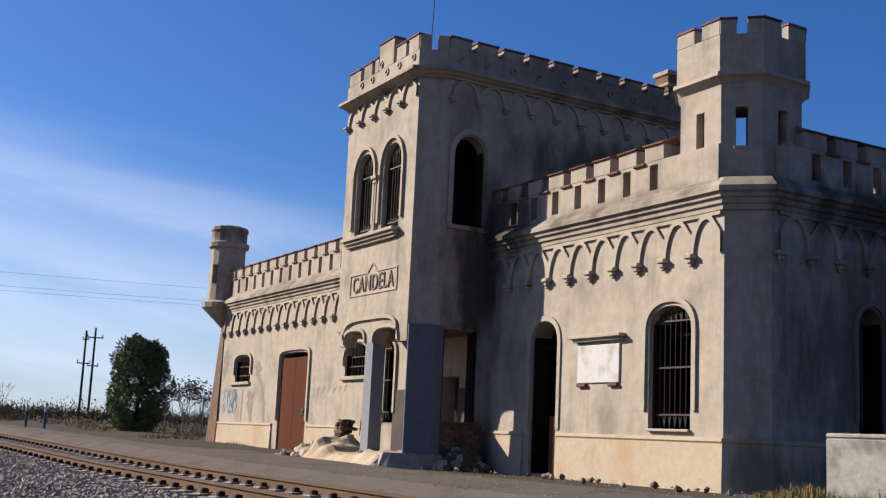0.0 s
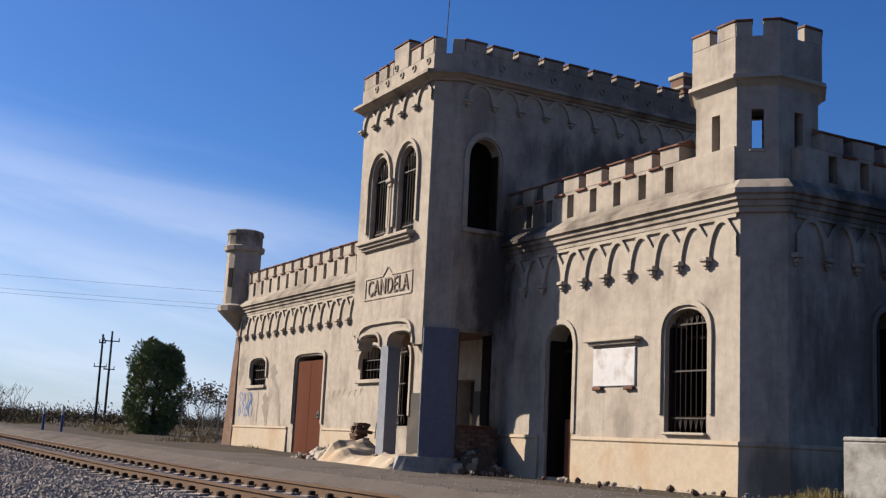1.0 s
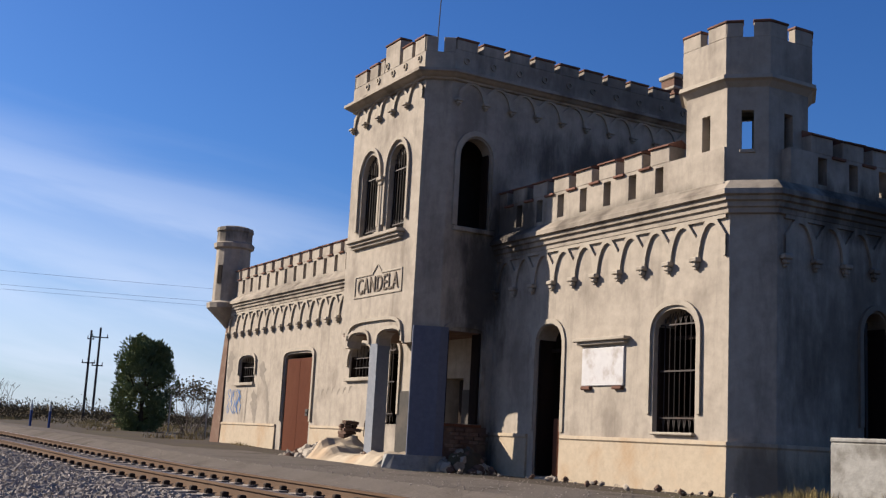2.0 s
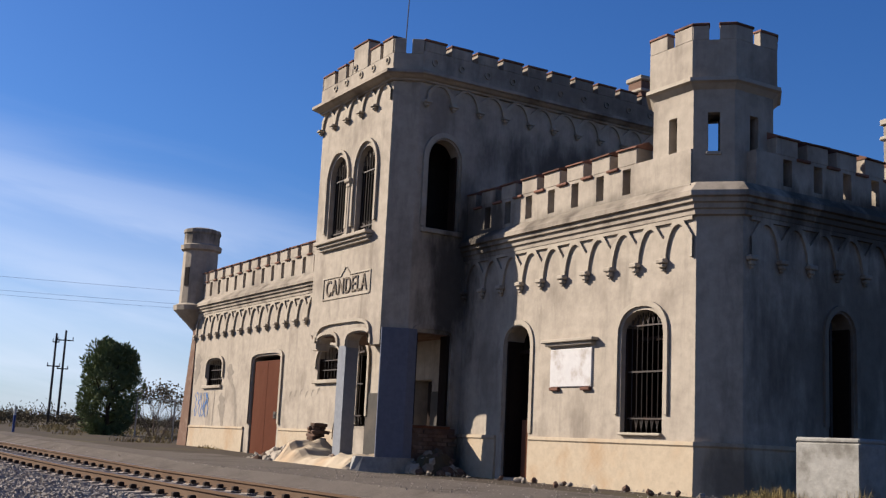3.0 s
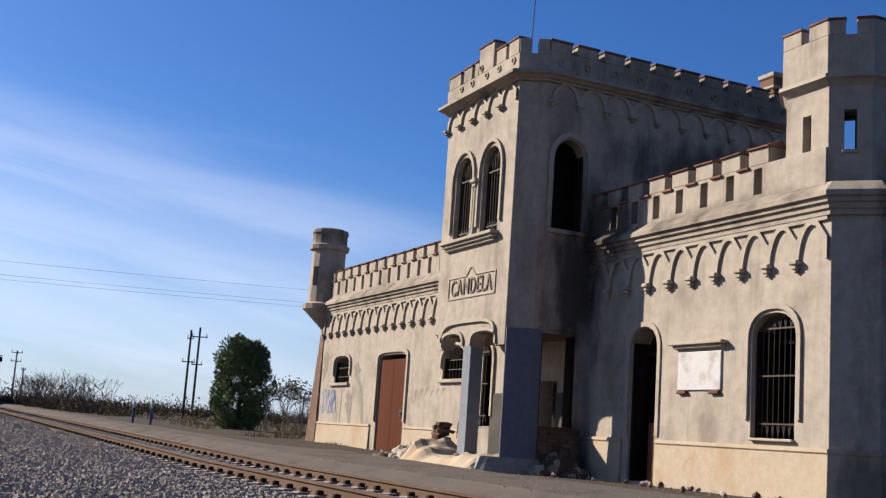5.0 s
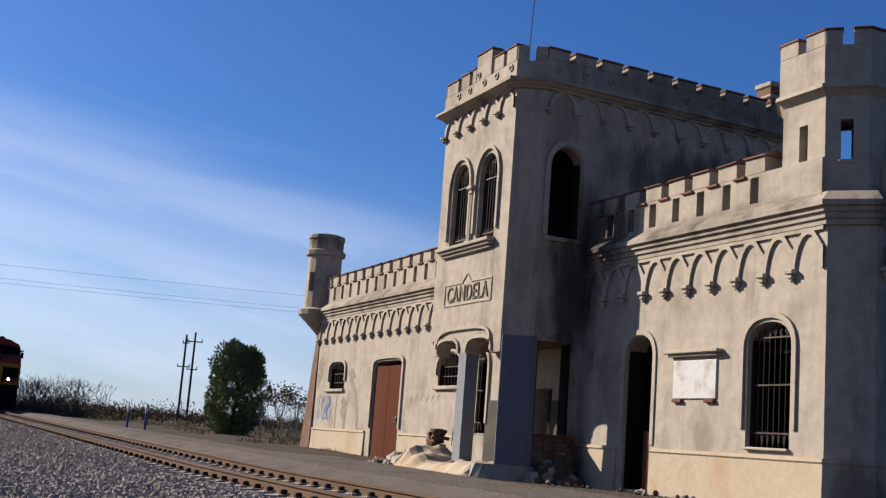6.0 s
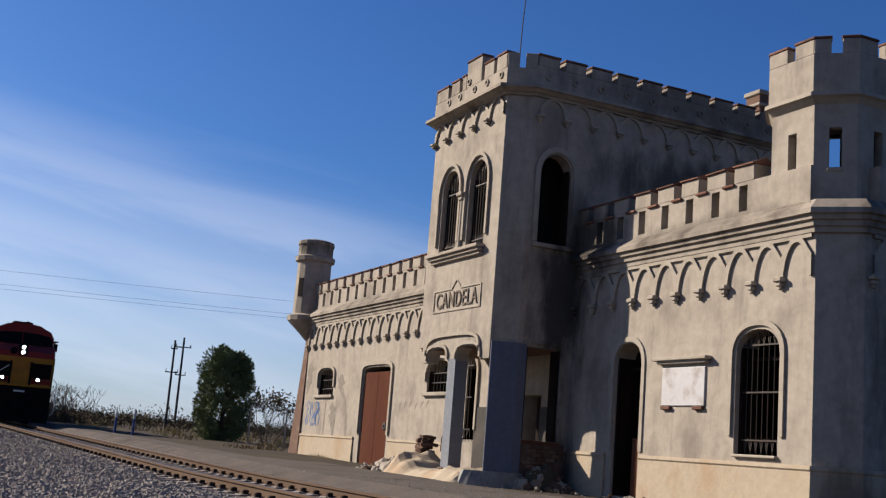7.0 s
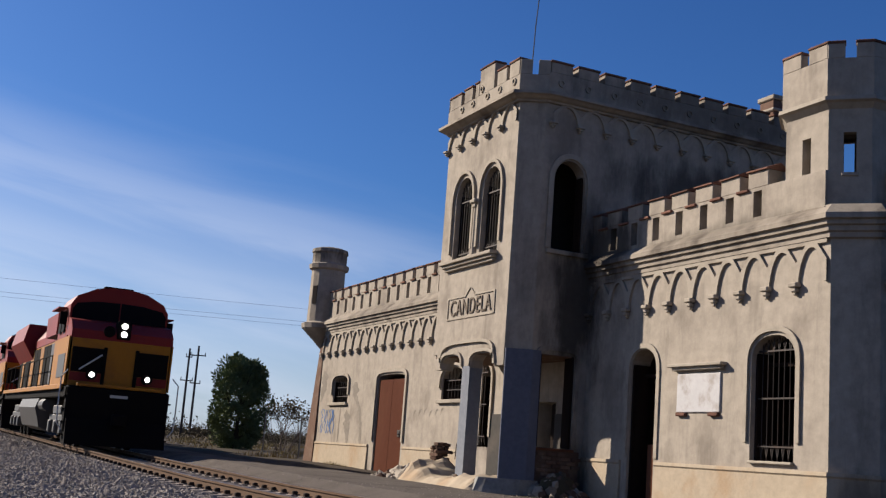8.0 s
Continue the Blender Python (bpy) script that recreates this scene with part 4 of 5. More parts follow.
def build_turret():
    """The eight-sided corner turret: hollow, with a loophole in each face."""
    cx, cy = -0.65, 1.05
    plan = [(-0.5, -1.0), (0.5, -1.0), (0.98, -0.52), (0.98, 0.40), (0.5, 0.9), (-0.5, 0.9), (-1.0, 0.5), (-1.0, -0.5)]
    pts = [(cx + x, cy + y) for x, y in plan]
    big = [(cx + x * 1.07, cy + y * 1.07) for x, y in plan]
    bm = bmesh.new()
    sweep(bm, pts, [(-0.1, ZC - 0.4), (0.05, ZC - 0.4), (0.06, ZC + 0.08), (0.12, ZC + 0.10), (0.11, ZC + 0.17), (0.0, ZC + 0.22), (-0.1, ZC + 0.22)], True)
    part("turret_base", bm, SOOT, station)
    for ringpts, z0, z1, slot in ((pts, ZC + 0.1, 6.84, True), (big, 6.92, 7.62, False)):
        for i in range(8):
            a, b = Vector(ringpts[i]), Vector(ringpts[(i + 1) % 8])
            v = b - a
            m = at_wall(a.x, a.y, math.degrees(math.atan2(v.y, v.x)))
            h = v.length / 2
            bm = bmesh.new()
            panel(bm, 0, v.length, z0, z1, 0.16, [(h - 0.10, h + 0.10, 5.68, 6.8 if i in (4, 5, 6) else 6.36, 0, 2)] if slot else [])
            if slot:
                box(bm, h - 0.13, h + 0.13, -0.03, 0.05, 5.62, 5.678, 0.008)
            part("turret_wall", bm, PLASTER, station, "", m)
            if not slot:
                for q0, q1 in ((0.0, h - 0.085), (h + 0.085, 2 * h)):
                    bm = bmesh.new()
                    box(bm, q0 + 0.003, q1 - 0.003, 0, 0.16, z1, 7.88, 0.01)
                    t = part("merlon", bm, PLASTER, station, "", m)
                    bm = bmesh.new()
                    box(bm, q0 - 0.01, q1 + 0.01, -0.02, 0.18, 7.88, 7.925, 0.01)
                    part("coping", bm, BRICK, t)
    bm = bmesh.new()
    sweep(bm, pts, [(-0.1, 6.97), (0.13, 6.95), (0.14, 6.88), (0.08, 6.85), (0.0, 6.76), (-0.1, 6.76)], True)
    part("turret_cornice", bm, TRIM, station)
    bm = bmesh.new()
    prism(bm, [(cx + x * 0.9, cy + y * 0.9) for x, y in plan], 6.8, 6.9)
    part("turret_roof", bm, SOOT, station)


build_turret()


def build_far_turret():
    """The small round watch turret on the far corner, corbelled out from the wall."""
    cx, cy = -24.75, 0.05
    bm = bmesh.new()
    n = 14
    prof = [(0.05, 4.05), (0.35, 4.35), (0.62, 4.6), (0.78, 4.75), (0.80, 4.92), (0.62, 5.0), (0.60, 6.85), (0.70, 6.9), (0.72, 7.05), (0.62, 7.1), (0.62, 7.45), (0.66, 7.5), (0.64, 7.62), (0.45, 7.68), (0.0, 7.68)]
    rows = [[bm.verts.new((cx + math.cos(2 * math.pi * j / n) * r, cy + math.sin(2 * math.pi * j / n) * r, z)) for j in range(n)] for r, z in prof if r > 0]
    for s, e in zip(rows, rows[1:]):
        for j in range(n):
            bm.faces.new((s[j], s[(j + 1) % n], e[(j + 1) % n], e[j]))
    bm.faces.new(rows[0][::-1])
    bm.faces.new(rows[-1])
    t = part("watch_turret", bm, PLASTER, station, "small round corner turret on a corbelled foot")
    # dark block instead of a hole; its colour stands for the shade within
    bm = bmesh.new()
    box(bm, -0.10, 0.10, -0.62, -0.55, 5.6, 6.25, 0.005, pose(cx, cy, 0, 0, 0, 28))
    part("loophole", bm, ROOM_SHADE, t)
    # battered brick buttress below it
    bm = bmesh.new()
    prism(bm, [(-25.35, -0.085), (-LEN + 0.06, -0.085), (-LEN + 0.06, 0.9), (-25.35, 0.9)], -0.3, 4.6, 0, [(-24.6, -0.012), (-LEN + 0.06, -0.012), (-LEN + 0.0, 0.5), (-24.6, 0.5)])
    part("buttress", bm, RAWBRICK, station, "battered buttress with bared red brick")


build_far_turret()


def chimney(x, y, z, w, h, material):
    c = thing("chimney", "square plastered chimney with a projecting cap", "chimney")
    bm = bmesh.new()
    box(bm, x - w / 2, x + w / 2, y - w / 2, y + w / 2, z - 1.6, z + h, 0.02)
    part("shaft", bm, material, c)
    bm = bmesh.new()
    box(bm, x - w / 2 - 0.045, x + w / 2 + 0.045, y - w / 2 - 0.045, y + w / 2 + 0.045, z + h, z + h + 0.12, 0.02)
    part("cap", bm, TRIM, c)
    bm = bmesh.new()
    box(bm, x - w / 2 - 0.05, x + w / 2 + 0.05, y - w / 2 - 0.05, y + w / 2 + 0.05, z + h - 0.3, z + h - 0.22, 0.02)
    part("band", bm, TRIM, c)


chimney(-7.75, 5.5, 8.9, 0.52, 1.02, RAWBRICK)
chimney(0.0, 5.35, 6.0, 0.5, 1.1, PLASTER)

mast = thing("antenna_mast", "thin leaning metal mast on the tower roof", "antenna")
bm = bmesh.new()
tube(bm, [(-9.4, -0.6, 8.45), (-9.25, -0.6, 11.0), (-8.9, -0.55, 14.5)], 0.013, 5)
part("pole", bm, IRON, mast)

# stains and spray paint: thin layers on the far wing
def blotch(name, label, material, cx, cz, parts):
    """A thin patch on the plaster out of overlapping rounded strokes."""
    bm = bmesh.new()
    for k, pts in enumerate(parts):
        y = -0.004 - 0.0012 * k
        fine = []
        for p, q in zip(pts, pts[1:]):
            fine += [tuple(p[c] + (q[c] - p[c]) * f / 5 for c in range(3)) for f in range(5)]
        fine.append(pts[-1])
        lv, rv = [], []
        for u, z, w in fine:
            n1, n2 = noise.noise((cx + u, z * 7, k + 1.0)), noise.noise((cx + u + 9, z * 7, k + 5.0))
            lv.append(bm.verts.new((cx + u - w * max(0.25, 0.8 + 0.8 * n1), y, cz + z)))
            rv.append(bm.verts.new((cx + u + w * max(0.25, 0.8 + 0.8 * n2), y, cz + z)))
        for i in range(len(fine) - 1):
            bm.faces.new((lv[i], rv[i], rv[i + 1], lv[i + 1]))
    part(name, bm, material, station, label)


srnd = random.Random(12)
blotch("spray_paint", "blue spray painted scribble", GRAFFITI, -23.85, 1.55, [
    [(j * 0.19 + srnd.uniform(-0.12, 0.12), -0.42 + k * 0.115 + srnd.uniform(-0.03, 0.03), srnd.uniform(0.012, 0.06)) for k in range(8)] for j in range(7)])
blotch("damp_stain", "grey damp streak running down the wall", DAMP, -20.6, 1.6, [
    [(0.55, -1.5, 0.06), (0.5, -0.9, 0.09), (0.45, -0.3, 0.10), (0.3, 0.2, 0.12), (0.0, 0.55, 0.2), (-0.25, 0.8, 0.28), (-0.3, 1.05, 0.3), (-0.25, 1.2, 0.12)],
    [(-0.7, -1.5, 0.05), (-0.65, -0.8, 0.08), (-0.8, -0.4, 0.2), (-0.85, -0.05, 0.3), (-0.9, 0.2, 0.22), (-0.9, 0.3, 0.05)],
    [(-1.6, -1.2, 0.04), (-1.55, -0.4, 0.06), (-1.5, 0.4, 0.04)]])
blotch("damp_stain", "grey damp patches", DAMP, -23.6, 2.4, [[(-0.5, -0.2, 0.1), (-0.35, 0.2, 0.3), (-0.3, 0.6, 0.35), (-0.35, 0.85, 0.15)]])
for i in range(6):
    blotch("damp_stain", "grey smudge on the wall", DAMP, -16.1 + i * 0.36, 1.78 + 0.03 * (i % 3), [[(0, -0.10, 0.015), (0.03, -0.02, 0.035), (0.10, 0.06, 0.07), (0.16, 0.09, 0.02)]])


# ---- loose things by the station ----
def rock_mesh(seed, s, material, name):
    rng = random.Random(seed)
    bm = bmesh.new()
    bmesh.ops.create_icosphere(bm, subdivisions=1, radius=s)
    for v in bm.verts:
        v.co = Vector((v.co.x * rng.uniform(0.8, 1.3), v.co.y * rng.uniform(0.7, 1.2), v.co.z * rng.uniform(0.5, 0.9)))
    return mesh_of(bm, name, material)


RUBBLE = [rock_mesh(i, 0.13, (RAWBRICK, SOOT, PLASTER)[i % 3], "lump") for i in range(6)]


def rubble_heap(x, y, rx, ry, h, n, label, seed):
    t = thing("rubble_heap", label, "rubble", "heaps of fallen masonry", m=pose(x, y, 0))
    rng = random.Random(seed)
    bm = bmesh.new()
    k = 14
    c = bm.verts.new((0, 0, h * 0.8))
    mid = [bm.verts.new((math.cos(a) * rx * 0.55 * rng.uniform(0.8, 1.2), math.sin(a) * ry * 0.55, h * rng.uniform(0.4, 0.65))) for a in (2 * math.pi * i / k for i in range(k))]
    out = [bm.verts.new((math.cos(a) * rx * rng.uniform(0.85, 1.15), math.sin(a) * ry * rng.uniform(0.85, 1.15), -0.06)) for a in (2 * math.pi * i / k for i in range(k))]
    for i in range(k):
        j = (i + 1) % k
        bm.faces.new((c, mid[i], mid[j]))
        bm.faces.new((mid[i], out[i], out[j], mid[j]))
    part("dirt", bm, PLASTER if seed % 2 else GROUND, t)
    for i in range(n):
        a, r = rng.uniform(0, 6.28), rng.uniform(0, 1) ** 0.6
        z = h * 0.8 * (1 - r) - 0.02
        s = rng.uniform(0.5, 1.4)
        share("lump", RUBBLE[rng.randrange(6)], t, pose(math.cos(a) * rx * r, math.sin(a) * ry * r, z, rng.uniform(0, 90), rng.uniform(0, 90), rng.uniform(0, 360)) @ Matrix.Scale(s, 4))


rubble_heap(-12.3, -1.7, 1.5, 0.65, 0.40, 80, "heap of fallen bricks and plaster against the wall", 1)


def fallen_plaster():
    """The smooth pale bank of fallen plaster that runs along the foot of the piers."""
    t = thing("plaster_bank", "smooth pale bank of fallen plaster under the tower piers", "rubble")
    line = ((-11.1, 0.0), (-10.95, 0.42), (-10.7, 0.62), (-10.4, 0.48), (-9.95, 0.28), (-9.2, 0.24), (-8.4, 0.32), (-7.9, 0.36), (-7.5, 0.30), (-7.3, 0.0))
    bm = bmesh.new()
    grid = []
    for i in range(44):
        x = -11.1 + i * 3.8 / 43
        k = next(q for q in range(len(line) - 1) if line[q + 1][0] >= x - 1e-6)
        (x0, z0), (x1, z1) = line[k], line[k + 1]
        top = z0 + (z1 - z0) * (x - x0) / (x1 - x0)
        row = []
        for j in range(14):
            y = -2.72 + j * 0.14 + 0.12 * noise.noise((x * 1.3, 2.0, 0))
            f = min(1.0, max(0.0, (y + 2.72) / 0.55))
            z = top * (f * f * (3 - 2 * f)) * (1.0 if y < -1.4 else max(0.25, 1 - (y + 1.4) * 1.1))
            row.append(bm.verts.new((x, y, z * (1 + 0.30 * noise.noise((x * 3, y * 3, 1))) - 0.05)))
        grid.append(row)
    for p, q in zip(grid, grid[1:]):
        for j in range(13):
            bm.faces.new((p[j], q[j], q[j + 1], p[j + 1]))
    part("bank", bm, PLINTH, t)
    rng = random.Random(31)
    for i in range(46):
        x = rng.uniform(-11.9, -8.0)
        share("lump", RUBBLE[rng.randrange(6)], t, pose(x, rng.uniform(-1.9, -1.2), rng.uniform(0.1, 0.26), rng.uniform(0, 90), 0, rng.uniform(0, 360)) @ Matrix.Scale(rng.uniform(0.25, 0.75), 4))


fallen_plaster()
rubble_heap(-14.8, -0.5, 1.5, 0.4, 0.22, 26, "scattered brown bricks along the wall", 2)


def broken_pier(x, y, h):
    """The jagged stump of the fallen corner pier: uneven courses of old brick that narrow upwards."""
    t = thing("broken_pier", "jagged brick stump of a fallen porch pier", "masonry", m=pose(x, y, 0))
    rng = random.Random(17)
    bm = bmesh.new()
    box(bm, -0.11, 0.11, -0.055, 0.055, 0, 0.07, 0.008)
    me = mesh_of(bm, "brick", RAWBRICK)
    courses = int(h / 0.085)
    for r in range(courses):
        k = 1 - 0.62 * (r / courses) ** 0.8
        for i in range(3):
            for j in range(4):
                if rng.random() < 0.16 + 0.25 * r / courses:
                    continue
                share("brick", me, t, pose((i - 1) * 0.235 * k + 0.10 * (1 - k) + rng.uniform(-0.04, 0.04), (j - 1.5) * 0.15 * k + rng.uniform(-0.03, 0.03), r * 0.083 - 0.03, rng.uniform(-9, 9), rng.uniform(-9, 9), rng.uniform(-25, 25) + 90 * (r % 2)))


broken_pier(-11.0, -1.5, 1.1)
for i in range(26):
    s = tagged(new("loose_stone", RUBBLE[i % 6]), "small broken stone lying on the gravel", "stone", "stones by the wall")
    s.matrix_basis = pose(random.uniform(-8.2, 0.8), random.uniform(-1.3, -0.25), 0.02, random.uniform(0, 90), 0, random.uniform(0, 360)) @ Matrix.Scale(random.uniform(0.25, 0.7), 4)

rubble_heap(-6.85, -0.72, 0.42, 0.62, 0.62, 36, "dark heap of earth and broken brick below the porch window", 6)

# bared brickwork under the side window of the porch
bm = bmesh.new()
box(bm, 0, 0.035, -1.15, -0.1, -0.1, 0.93, 0.01)
part("bared_wall", bm, RAWBRICK, station, "dark bared masonry", pose(SIDE, 0, 0))
for r in range(9):
    for c in range(4):
        bm = bmesh.new()
        o = 0.12 if r % 2 else 0.0
        y0 = -1.12 + c * 0.235 + o
        if y0 + 0.22 > 0.02 or random.random() < 0.18:
            bm.free()
            continue
        box(bm, 0, 0.05 + random.uniform(0, 0.03), y0, y0 + 0.22, 0.16 + r * 0.082, 0.16 + r * 0.082 + 0.068, 0.008)
        part("brick", bm, RAWBRICK, station, "", pose(SIDE, 0, 0))


def block_wall():
    t = thing("block_wall", "low whitewashed concrete block wall beside dry grass", "wall", m=pose(3.41, -1.52, 0))
    bm = bmesh.new()
    box(bm, 0, 1.0, 0.01, 0.5, -0.15, 0.86, 0.02)
    part("core", bm, BLOCK, t)
    bm = bmesh.new()
    box(bm, 0.0, 1.0, 0.004, 0.5, 0.855, 0.92, 0.02)
    part("capping", bm, BLOCK, t)


block_wall()


# ---- plants ----
def blades(bm, n, cx, cy, rx, ry, h0, h1, rng, lean=0.25, z=0.0, wid=0.006):
    for _ in range(n):
        a, r = rng.uniform(0, 6.28), math.sqrt(rng.uniform(0, 1))
        x, y = cx + math.cos(a) * rx * r, cy + math.sin(a) * ry * r
        h = rng.uniform(h0, h1) * (1.1 - 0.6 * r)
        dx, dy = rng.uniform(-lean, lean) * h, rng.uniform(-lean, lean) * h
        t = rng.uniform(0, 3.14)
        w = Vector((math.cos(t), math.sin(t), 0)) * wid
        p, q, e = Vector((x, y, z - 0.05)), Vector((x + dx * 0.4, y + dy * 0.4, z + h * 0.6)), Vector((x + dx, y + dy, z + h))
        v = [bm.verts.new(k) for k in (p - w, p + w, q + w * 0.7, q - w * 0.7, e)]
        bm.faces.new(v[:4])
        bm.faces.new((v[3], v[2], v[4]))


rng = random.Random(8)
bm = bmesh.new()
for x, y, rx, ry, h, n in ((2.7, -1.1, 0.55, 0.4, 0.34, 700), (3.6, -1.9, 0.8, 0.3, 0.3, 900), (4.6, -1.7, 0.7, 0.4, 0.36, 700), (1.6, -0.5, 0.4, 0.25, 0.16, 160), (-21.5, -0.35, 1.6, 0.25, 0.28, 700), (-23.6, -0.4, 0.7, 0.25, 0.2, 250)):
    blades(bm, n, x, y, rx, ry, h * 0.4, h, rng)
tagged(part("dry_grass", bm, STRAW, None, "tufts of dry straw coloured grass"), "", "grass", "", "stuff")

bm = bmesh.new()
for _ in range(150):
    x, y = rng.uniform(-75, -26), rng.uniform(-3.0, 22)
    if y < rail_mid(x) + 5.2:
        continue
    blades(bm, 60, x, y, rng.uniform(0.4, 1.4), rng.uniform(0.3, 0.9), 0.1, 0.35, rng, 0.5, -0.04 + rise(x) * 0.9, 0.014)
tagged(part("weeds", bm, STRAW, None, "sparse dry weeds on open dirt"), "", "weeds", "", "stuff")


def bushy_tree(x, y, h, w, seed, label, material, n=15000):
    """A dense upright evergreen: trunk, limbs and thousands of small leaf sprays along an uneven outline."""
    rng = random.Random(seed)
    t = thing("tree", label, "tree", m=pose(x, y, -0.08))
    bm = bmesh.new()
    tube(bm, [(0, 0, -0.2), (0.05, 0, h * 0.3), (0, 0.05, h * 0.8)], 0.16, 8, 0.04)
    for i in range(14):
        a, z = rng.uniform(0, 6.28), rng.uniform(0.15, 0.7) * h
        tube(bm, [(0, 0, z), (math.cos(a) * w * 0.25, math.sin(a) * w * 0.25, z + 0.35), (math.cos(a) * w * 0.4, math.sin(a) * w * 0.4, z + 0.9)], 0.05, 5, 0.015)
    part("trunk", bm, BARK, t)
    bm = bmesh.new()
    tips = []
    shape = ((0.0, 0.40), (0.12, 0.66), (0.3, 0.95), (0.48, 1.06), (0.65, 0.98), (0.78, 0.78), (0.9, 0.46), (1.0, 0.1))
    for _ in range(105):
        zf, a = rng.uniform(0, 1) ** 1.05, rng.uniform(0, 6.28)
        k = next(i for i in range(len(shape) - 1) if shape[i + 1][0] >= zf)
        (z0, r0), (z1, r1) = shape[k], shape[k + 1]
        wide = r0 + (r1 - r0) * (zf - z0) / (z1 - z0)
        r = w * 0.43 * wide * rng.uniform(0.25, 1.0) ** 0.5
        s = w * rng.uniform(0.07, 0.17) * (0.55 + 0.45 * wide)
        tips.append((Vector((math.cos(a) * r - 0.12 * zf, math.sin(a) * r - 0.2 * zf, 0.25 + zf * (h - 0.5))), s))
    for _ in range(10):
        a = rng.uniform(0, 6.28)
        tips.append((Vector((0.12 + math.cos(a) * 0.3, 0.25 + math.sin(a) * 0.3, h * rng.uniform(0.66, 0.87))), w * rng.uniform(0.08, 0.13)))
    # a second, lower head beside the main one
    for _ in range(16):
        a = rng.uniform(0, 6.28)
        tips.append((Vector((0.42 + math.cos(a) * 0.3, 0.72 + math.sin(a) * 0.3, h * rng.uniform(0.6, 0.84))), w * rng.uniform(0.07, 0.13)))
    for i in range(n):
        c, s = tips[rng.randrange(len(tips))]
        d = Vector((rng.gauss(0, 1), rng.gauss(0, 1), rng.gauss(0, 1))).normalized()
        p = c + Vector((d.x, d.y, d.z * 1.25)) * s * rng.uniform(0.35, 1.0) ** 0.5
        p.z = max(0.1, p.z)
        u = (d + Vector((rng.uniform(-0.6, 0.6), rng.uniform(-0.6, 0.6), rng.uniform(0.1, 1.1)))).normalized()
        v = u.orthogonal().normalized()
        v.rotate(Matrix.Rotation(rng.uniform(0, 6.28), 3, u))
        k = rng.uniform(0.045, 0.11)
        bm.faces.new([bm.verts.new(q) for q in (p, p + u * k + v * k * 0.35, p + u * k * 2.0, p + u * k - v * k * 0.35)])
    part("crown", bm, material, t)


bushy_tree(-40.3, 1.5, 4.95, 3.0, 3, "dense dark green evergreen tree on open dirt", LEAF, 30000)


def bare_bush(x, y, h, w, seed, name="bare_tree", label="leafless grey brown desert tree", n=9, leafy=0):
    """A leafless branching shrub."""
    rng = random.Random(seed)
    t = thing(name, label, "tree", "bare trees along the line", m=pose(x, y, rise(x) * 0.7 - 0.1))
    bm = bmesh.new()
    ends = []

    def grow(p, d, l, r, depth):
        q = p + d * l * 0.5 + Vector((rng.uniform(-0.1, 0.1), rng.uniform(-0.1, 0.1), 0)) * l
        e = q + (d + Vector((rng.uniform(-0.3, 0.3), rng.uniform(-0.3, 0.3), 0.1))).normalized() * l * 0.5
        tube(bm, [p, q, e], r, 4, r * 0.6)
        if depth == 0:
            ends.append(e)
            return
        for _ in range(rng.choice((2, 3, 3))):
            nd = (d + Vector((rng.uniform(-0.9, 0.9), rng.uniform(-0.9, 0.9), rng.uniform(-0.2, 0.5)))).normalized()
            grow(e, nd, l * rng.uniform(0.6, 0.8), r * 0.6, depth - 1)

    for _ in range(n):
        a = rng.uniform(0, 6.28)
        grow(Vector((math.cos(a) * w * 0.1, math.sin(a) * w * 0.1, 0)), Vector((math.cos(a) * w / h * 0.6, math.sin(a) * w / h * 0.6, 1)).normalized(), h * 0.36, 0.05 * h / 4, 3)
    part("trunk", bm, TWIG, t)
    if leafy:
        bm = bmesh.new()
        for _ in range(leafy):
            p = ends[rng.randrange(len(ends))] + Vector((rng.gauss(0, 0.25), rng.gauss(0, 0.25), rng.gauss(0, 0.2)))
            u = Vector((rng.gauss(0, 1), rng.gauss(0, 1), rng.gauss(0, 1))).normalized()
            v = u.orthogonal()
            k = rng.uniform(0.04, 0.09)
            bm.faces.new([bm.verts.new(q) for q in (p, p + u * k + v * k * 0.5, p + u * k * 2, p + u * k - v * k * 0.5)])
        part("crown", bm, BRUSH, t)


bare_bush(-44.5, 5.2, 3.0, 2.6, 11, "bare_tree", "sparse grey desert tree behind the fence", 8, 1100)
for i, (x, y, h) in enumerate(((-68, -4.2, 2.0), (-71, -3.4, 2.6), (-66, -2.6, 1.6), (-74, -4.6, 2.2), (-64, -1.6, 2.4), (-78, -3.0, 2.4), (-70, -1.2, 1.8), (-82, -4.2, 2.6))):
    bare_bush(x, y, h * 1.35, h * 1.2, 20 + i)


